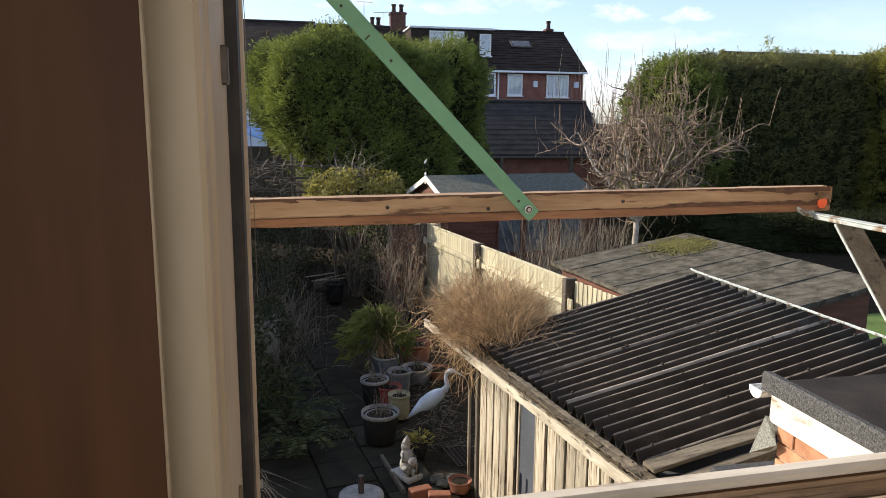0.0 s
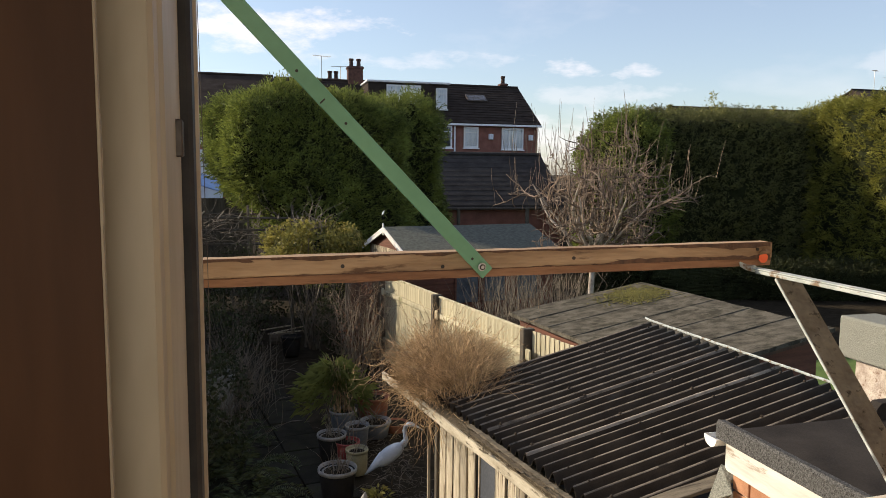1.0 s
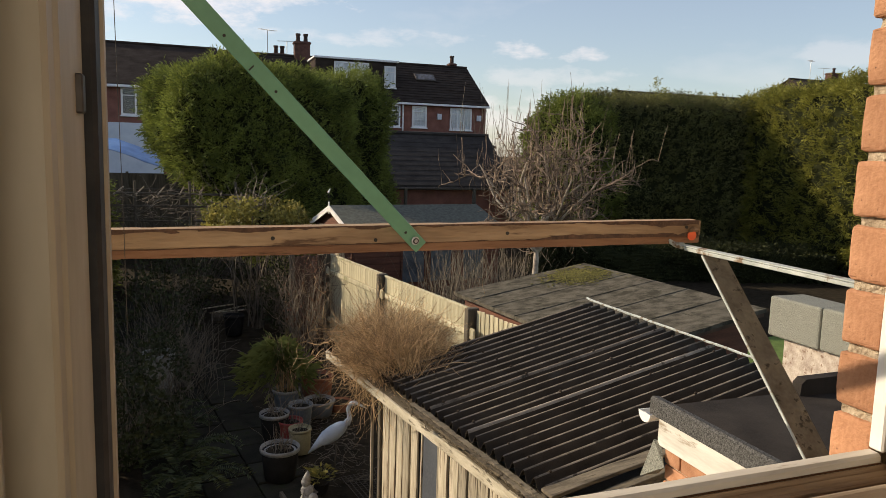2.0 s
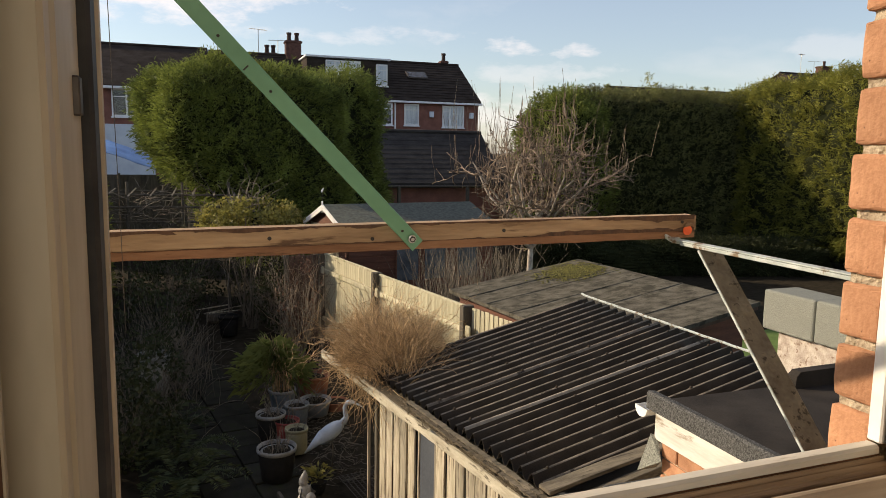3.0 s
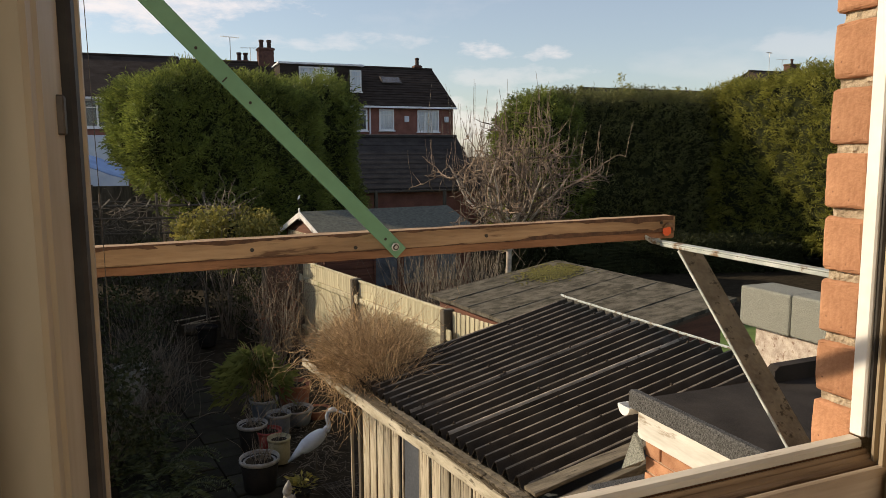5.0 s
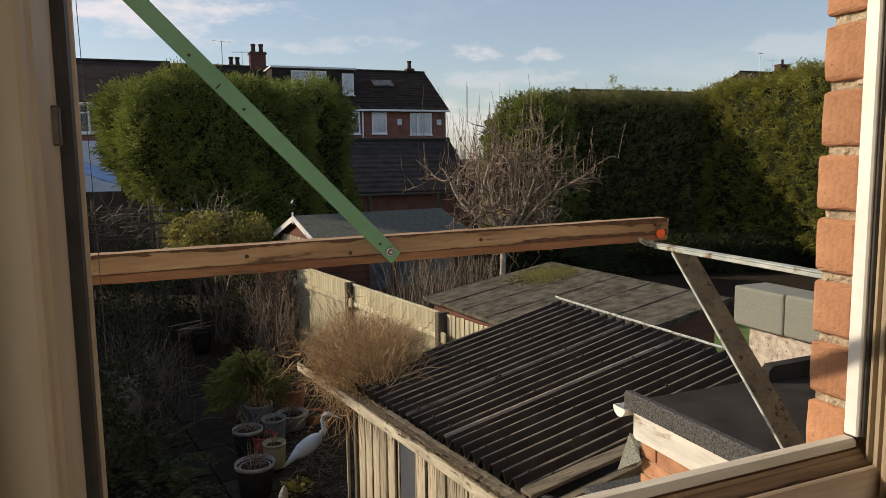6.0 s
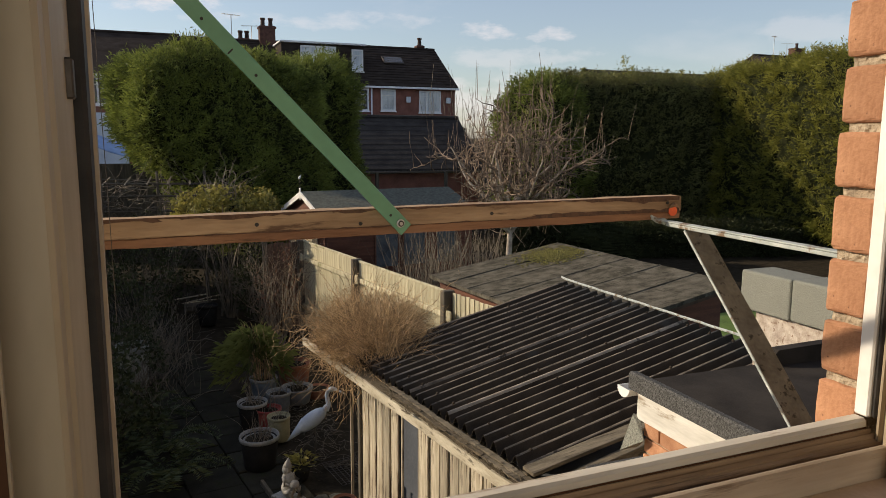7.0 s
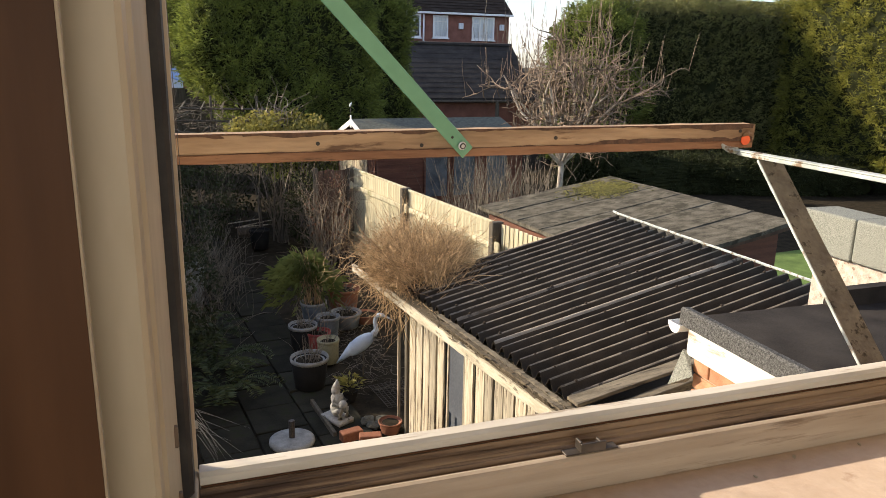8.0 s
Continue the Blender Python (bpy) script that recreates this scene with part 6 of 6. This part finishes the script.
shrub("variegated_shrub", "yellow-green variegated evergreen shrub catching the sun", (1.46, 16.5, 2.56), (1.2, 0.9, 0.62), 7500, SHRUB_Y, 600, leaf=0.10)
plume = thing("twiggy_shoots", "pale twisted bare shoots above the shrub", "twigs")
n = 26
strands("twisted_growth", np.stack([q.normal(1.4, 0.25, n), q.normal(16.4, 0.2, n), np.full(n, 2.8)], 1), np.stack([q.normal(0.1, 0.25, n), q.normal(0, 0.25, n), np.ones(n)], 1), q.uniform(0.5, 1.15, n), 0.014, TWIG_GREY, 605, plume, curl=0.28, droop=0.0, steps=8)
strands("dead_growth", np.stack([q.normal(1.4, 0.3, 8), q.normal(16.4, 0.2, 8), np.full(8, GROUND)], 1), np.stack([q.normal(0, 0.05, 8), q.normal(0, 0.05, 8), np.ones(8)], 1), np.full(8, 2.75), 0.02, TWIG_GREY, 606, plume, curl=0.05, droop=0.0)
for k, (x, y, zc, hx, hy, hz, cnt) in enumerate(((-0.75, 9.6, 0.85, 0.72, 0.9, 0.75, 3200), (-0.55, 11.2, 0.8, 0.62, 0.8, 0.75, 2600), (-0.85, 13.0, 1.1, 0.95, 1.0, 0.95, 3000),
                                                 (-0.35, 15.3, 1.3, 0.9, 1.0, 1.1, 2600), (0.1, 18.3, 1.3, 1.2, 0.9, 1.2, 3600), (1.9, 18.0, 1.25, 1.0, 0.9, 1.3, 3400), (2.0, 15.9, 1.0, 0.6, 0.7, 0.9, 1800))):
    shrub("garden_shrub", "dark straggling evergreen shrub in the shade", (x, y, zc), (hx, hy, hz), cnt, SHRUB_D, 700 + 10 * k, leaf=0.075, twig_count=46)
shrub("twiggy_shrub", "reddish bare twiggy shrub against the fence", (2.05, 13.7, 1.5), (0.55, 0.6, 0.75), 500, leaf_mat("dry_russet_leaves", (0.08, 0.035, 0.02), (0.26, 0.14, 0.09), 0.2), 790, leaf=0.05, twig_count=60, twig_mat=TWIG_GREY)

# ferns and dry stems at the path's edge
for k, (x, y) in enumerate(((-0.10, 9.2), (-0.22, 10.2), (0.02, 8.5))):
    fern = thing("fern", "green arching fern at the path's edge", "fern", pose(x, y, GROUND))
    q2 = np.random.default_rng(810 + k)
    pts, dirs = [], []
    for a in q2.uniform(0, 6.28, 15):
        L = q2.uniform(0.45, 0.75)
        for s_ in np.linspace(0.1, 1, 26):
            p = np.array([math.cos(a) * L * s_, math.sin(a) * L * s_, 0.75 * L * (s_ * 1.9 - s_ * s_ * 1.5) + 0.05])
            for sg in (-1, 1):
                pts.append(p)
                dirs.append([-math.sin(a) * sg + 0.4 * math.cos(a), math.cos(a) * sg + 0.4 * math.sin(a), 0.1])
    leaves("foliage", np.array(pts), np.array(dirs), 0.10, 0.012, FERN_L, 820 + k, fern, bend=0.2)
for k, (x, y, n) in enumerate(((-0.25, 11.9, 130), (-0.1, 13.4, 150), (-0.55, 10.6, 120), (2.35, 12.9, 50))):
    dry = thing("dry_perennial", "tangle of dead grey perennial stems", "stems")
    q2 = np.random.default_rng(840 + k)
    strands("dead_growth", np.stack([q2.normal(x, 0.3, n), q2.normal(y, 0.35, n), np.full(n, GROUND)], 1), np.stack([q2.normal(0, 0.3, n), q2.normal(0, 0.3, n), np.ones(n)], 1), q2.uniform(0.6, 1.5, n), 0.006, TWIG_GREY, 860 + k, dry, curl=0.2, droop=0.35, steps=8)

# dark pergola of poles behind the shrubs
perg = thing("pole_pergola", "dark weathered pole pergola hung with dry stems", "pergola")
for x in (-2.4, -1.2, 0.05, 1.15):
    part("pole", tubed([(x, 19.2, 0.15), (x + 0.03, 19.2, 3.3)], 0.035, 7), POST_M, perg)
for z, yy in ((3.02, 19.2), (2.72, 19.15), (2.35, 19.2), (3.05, 20.4)):
    part("rail", tubed([(-2.9, yy, z), (1.5, yy, z - 0.05)], 0.028, 6), POST_M, perg)
for x in np.linspace(-2.6, 1.3, 9):
    part("rafter", tubed([(x, 18.9, 2.98), (x + 0.1, 20.6, 3.08)], 0.022, 5), TWIG_GREY, perg)
n = 160
strands("dry_growth", np.stack([q.uniform(-2.7, 1.2, n), q.uniform(18.9, 20.4, n), q.uniform(2.3, 3.0, n)], 1), np.stack([q.normal(0, 1, n), q.normal(0, 0.5, n), q.normal(0, 0.4, n)], 1), q.uniform(0.4, 1.2, n), 0.012, TWIG_GREY, 880, perg, curl=0.3, droop=0.4, steps=7)

# end panel of shaded boards where the fence turns, and the far shrubs' wooden backdrop
end = thing("fence_panel", "upright board panel where the fence turns, coloured dark for shade", "fence panel", pose(2.84, 15.2, 0, 0, 0, 188))
# boards take dark brown in place of the panel's shade
for i in range(6):
    part("fence_board", boxed(0.06 + i * 0.118, 0.172 + i * 0.118, -0.008, 0.008, 0.2, 1.99 - 0.01 * (i % 3), 0.003), BROWN_FENCE, end)
part("fence_post", boxed(0.77, 0.86, -0.045, 0.045, 0.15, 2.03, 0.008), POST_M, end)
n = 150
clim = thing("bare_climber", "leafless brown climber straggling up the fence corner", "climber", pose(2.5, 14.7, GROUND))
strands("brushwood", np.stack([q.normal(-0.15, 0.30, n), q.normal(0, 0.25, n), q.uniform(0.0, 1.3, n)], 1), np.stack([q.normal(-0.15, 0.5, n), q.normal(0, 0.4, n), np.ones(n)], 1), q.uniform(0.5, 1.5, n), 0.007, BARK_D, 890, clim, curl=0.3, droop=0.5, steps=7)
for k, (x, y, a, L) in enumerate(((0.45, 17.0, 20, 0.9), (0.5, 16.9, -12, 0.8), (0.3, 17.2, 5, 0.7))):
    st = thing("garden_stake", "pale stake lying across the path", "stake", pose(x, y, GROUND + 0.25 + 0.03 * k, 0, -4, a))
    part("stick", tubed([(0, 0, 0), (L, 0, 0.02)], 0.016, 6), BOARD, st)
log = thing("log_block", "low dark log under the garden stakes", "log", pose(0.75, 17.1, GROUND))
part("block", tubed([(-0.25, 0, 0.11), (0.35, 0, 0.11)], 0.12, 10), POST_M, log)

# unseen boundary added on the sunny side, past the window's edge, shading the path
hedge("shading_hedge", "tall unseen hedge added to shade the path", (-2.75, 16.6, 1.6), (0.85, 6.6, 1.75), 3500, 16, CONIFER, power=6.0)
side = thing("shading_fence", "plain weathered fence, unseen, added to shade the path", "fence", pose(-1.75, 5.0, 0.15))
for i in range(38):
    part("fence_board", boxed(-0.01, 0.01, i * 0.125, i * 0.125 + 0.118, 0.0, 1.75, 0.003), FENCE_M, side)
for yv in (0, 2.4, 4.7):
    part("fence_post", boxed(-0.07, -0.011, yv, yv + 0.1, 0, 1.8, 0.005), POST_M, side)

# hanging wire and cobweb just outside the glass line
wire = thing("hanging_wire", "thin grey wire hanging outside the window", "wire")
part("strand", tubed([(-0.05, 0.650, 5.45), (-0.048, 0.80, 5.40), (-0.046, 0.80, 5.2), (-0.041, 0.80, 4.8), (-0.0345, 0.80, 4.287), (-0.0312, 0.80, 4.072), (-0.0305, 0.80, 3.96)], 0.0004, 5), STEEL_DARK, wire)
web = thing("cobweb", "dusty torn cobweb in the corner of the frame", "cobweb")
q = np.random.default_rng(950)
n = 16
strands("netting", np.stack([q.uniform(-0.0255, -0.0235, n), np.full(n, 0.612), q.uniform(3.836, 3.862, n)], 1), np.stack([q.uniform(0.2, 1.0, n), q.uniform(0.0, 0.08, n), q.uniform(-1.0, -0.35, n)], 1), q.uniform(0.025, 0.062, n), 0.00018, PALE_RIM, 951, web, curl=0.06, droop=0.2)
bm = bmesh.new()
ball(bm, (-0.0245, 0.612, 3.846), (0.0016, 0.0012, 0.004), None, 8)
part("knot", bm, PALE_RIM, web)

# flakes and a dead leaf on the sill
for k, (x, y, s_) in enumerate(((0.296, 0.515, 0.006), (0.355, 0.500, 0.0075), (0.52, 0.548, 0.004), (0.60, 0.548, 0.003), (0.46, 0.53, 0.003))):
    bm = bmesh.new()
    ball(bm, (0, 0, 0), (s_, s_ * 0.45, 0.0009), None, 10)
    o = part("paint_flake", bm, BROWN if k == 1 else BOARD_Y)
    o.matrix_world = TILT @ pose(x, y, 3.7707, 0, 0, 25 * k)
    tagged(o, "curled paint flake lying on the sill", "flake", "sill flakes")
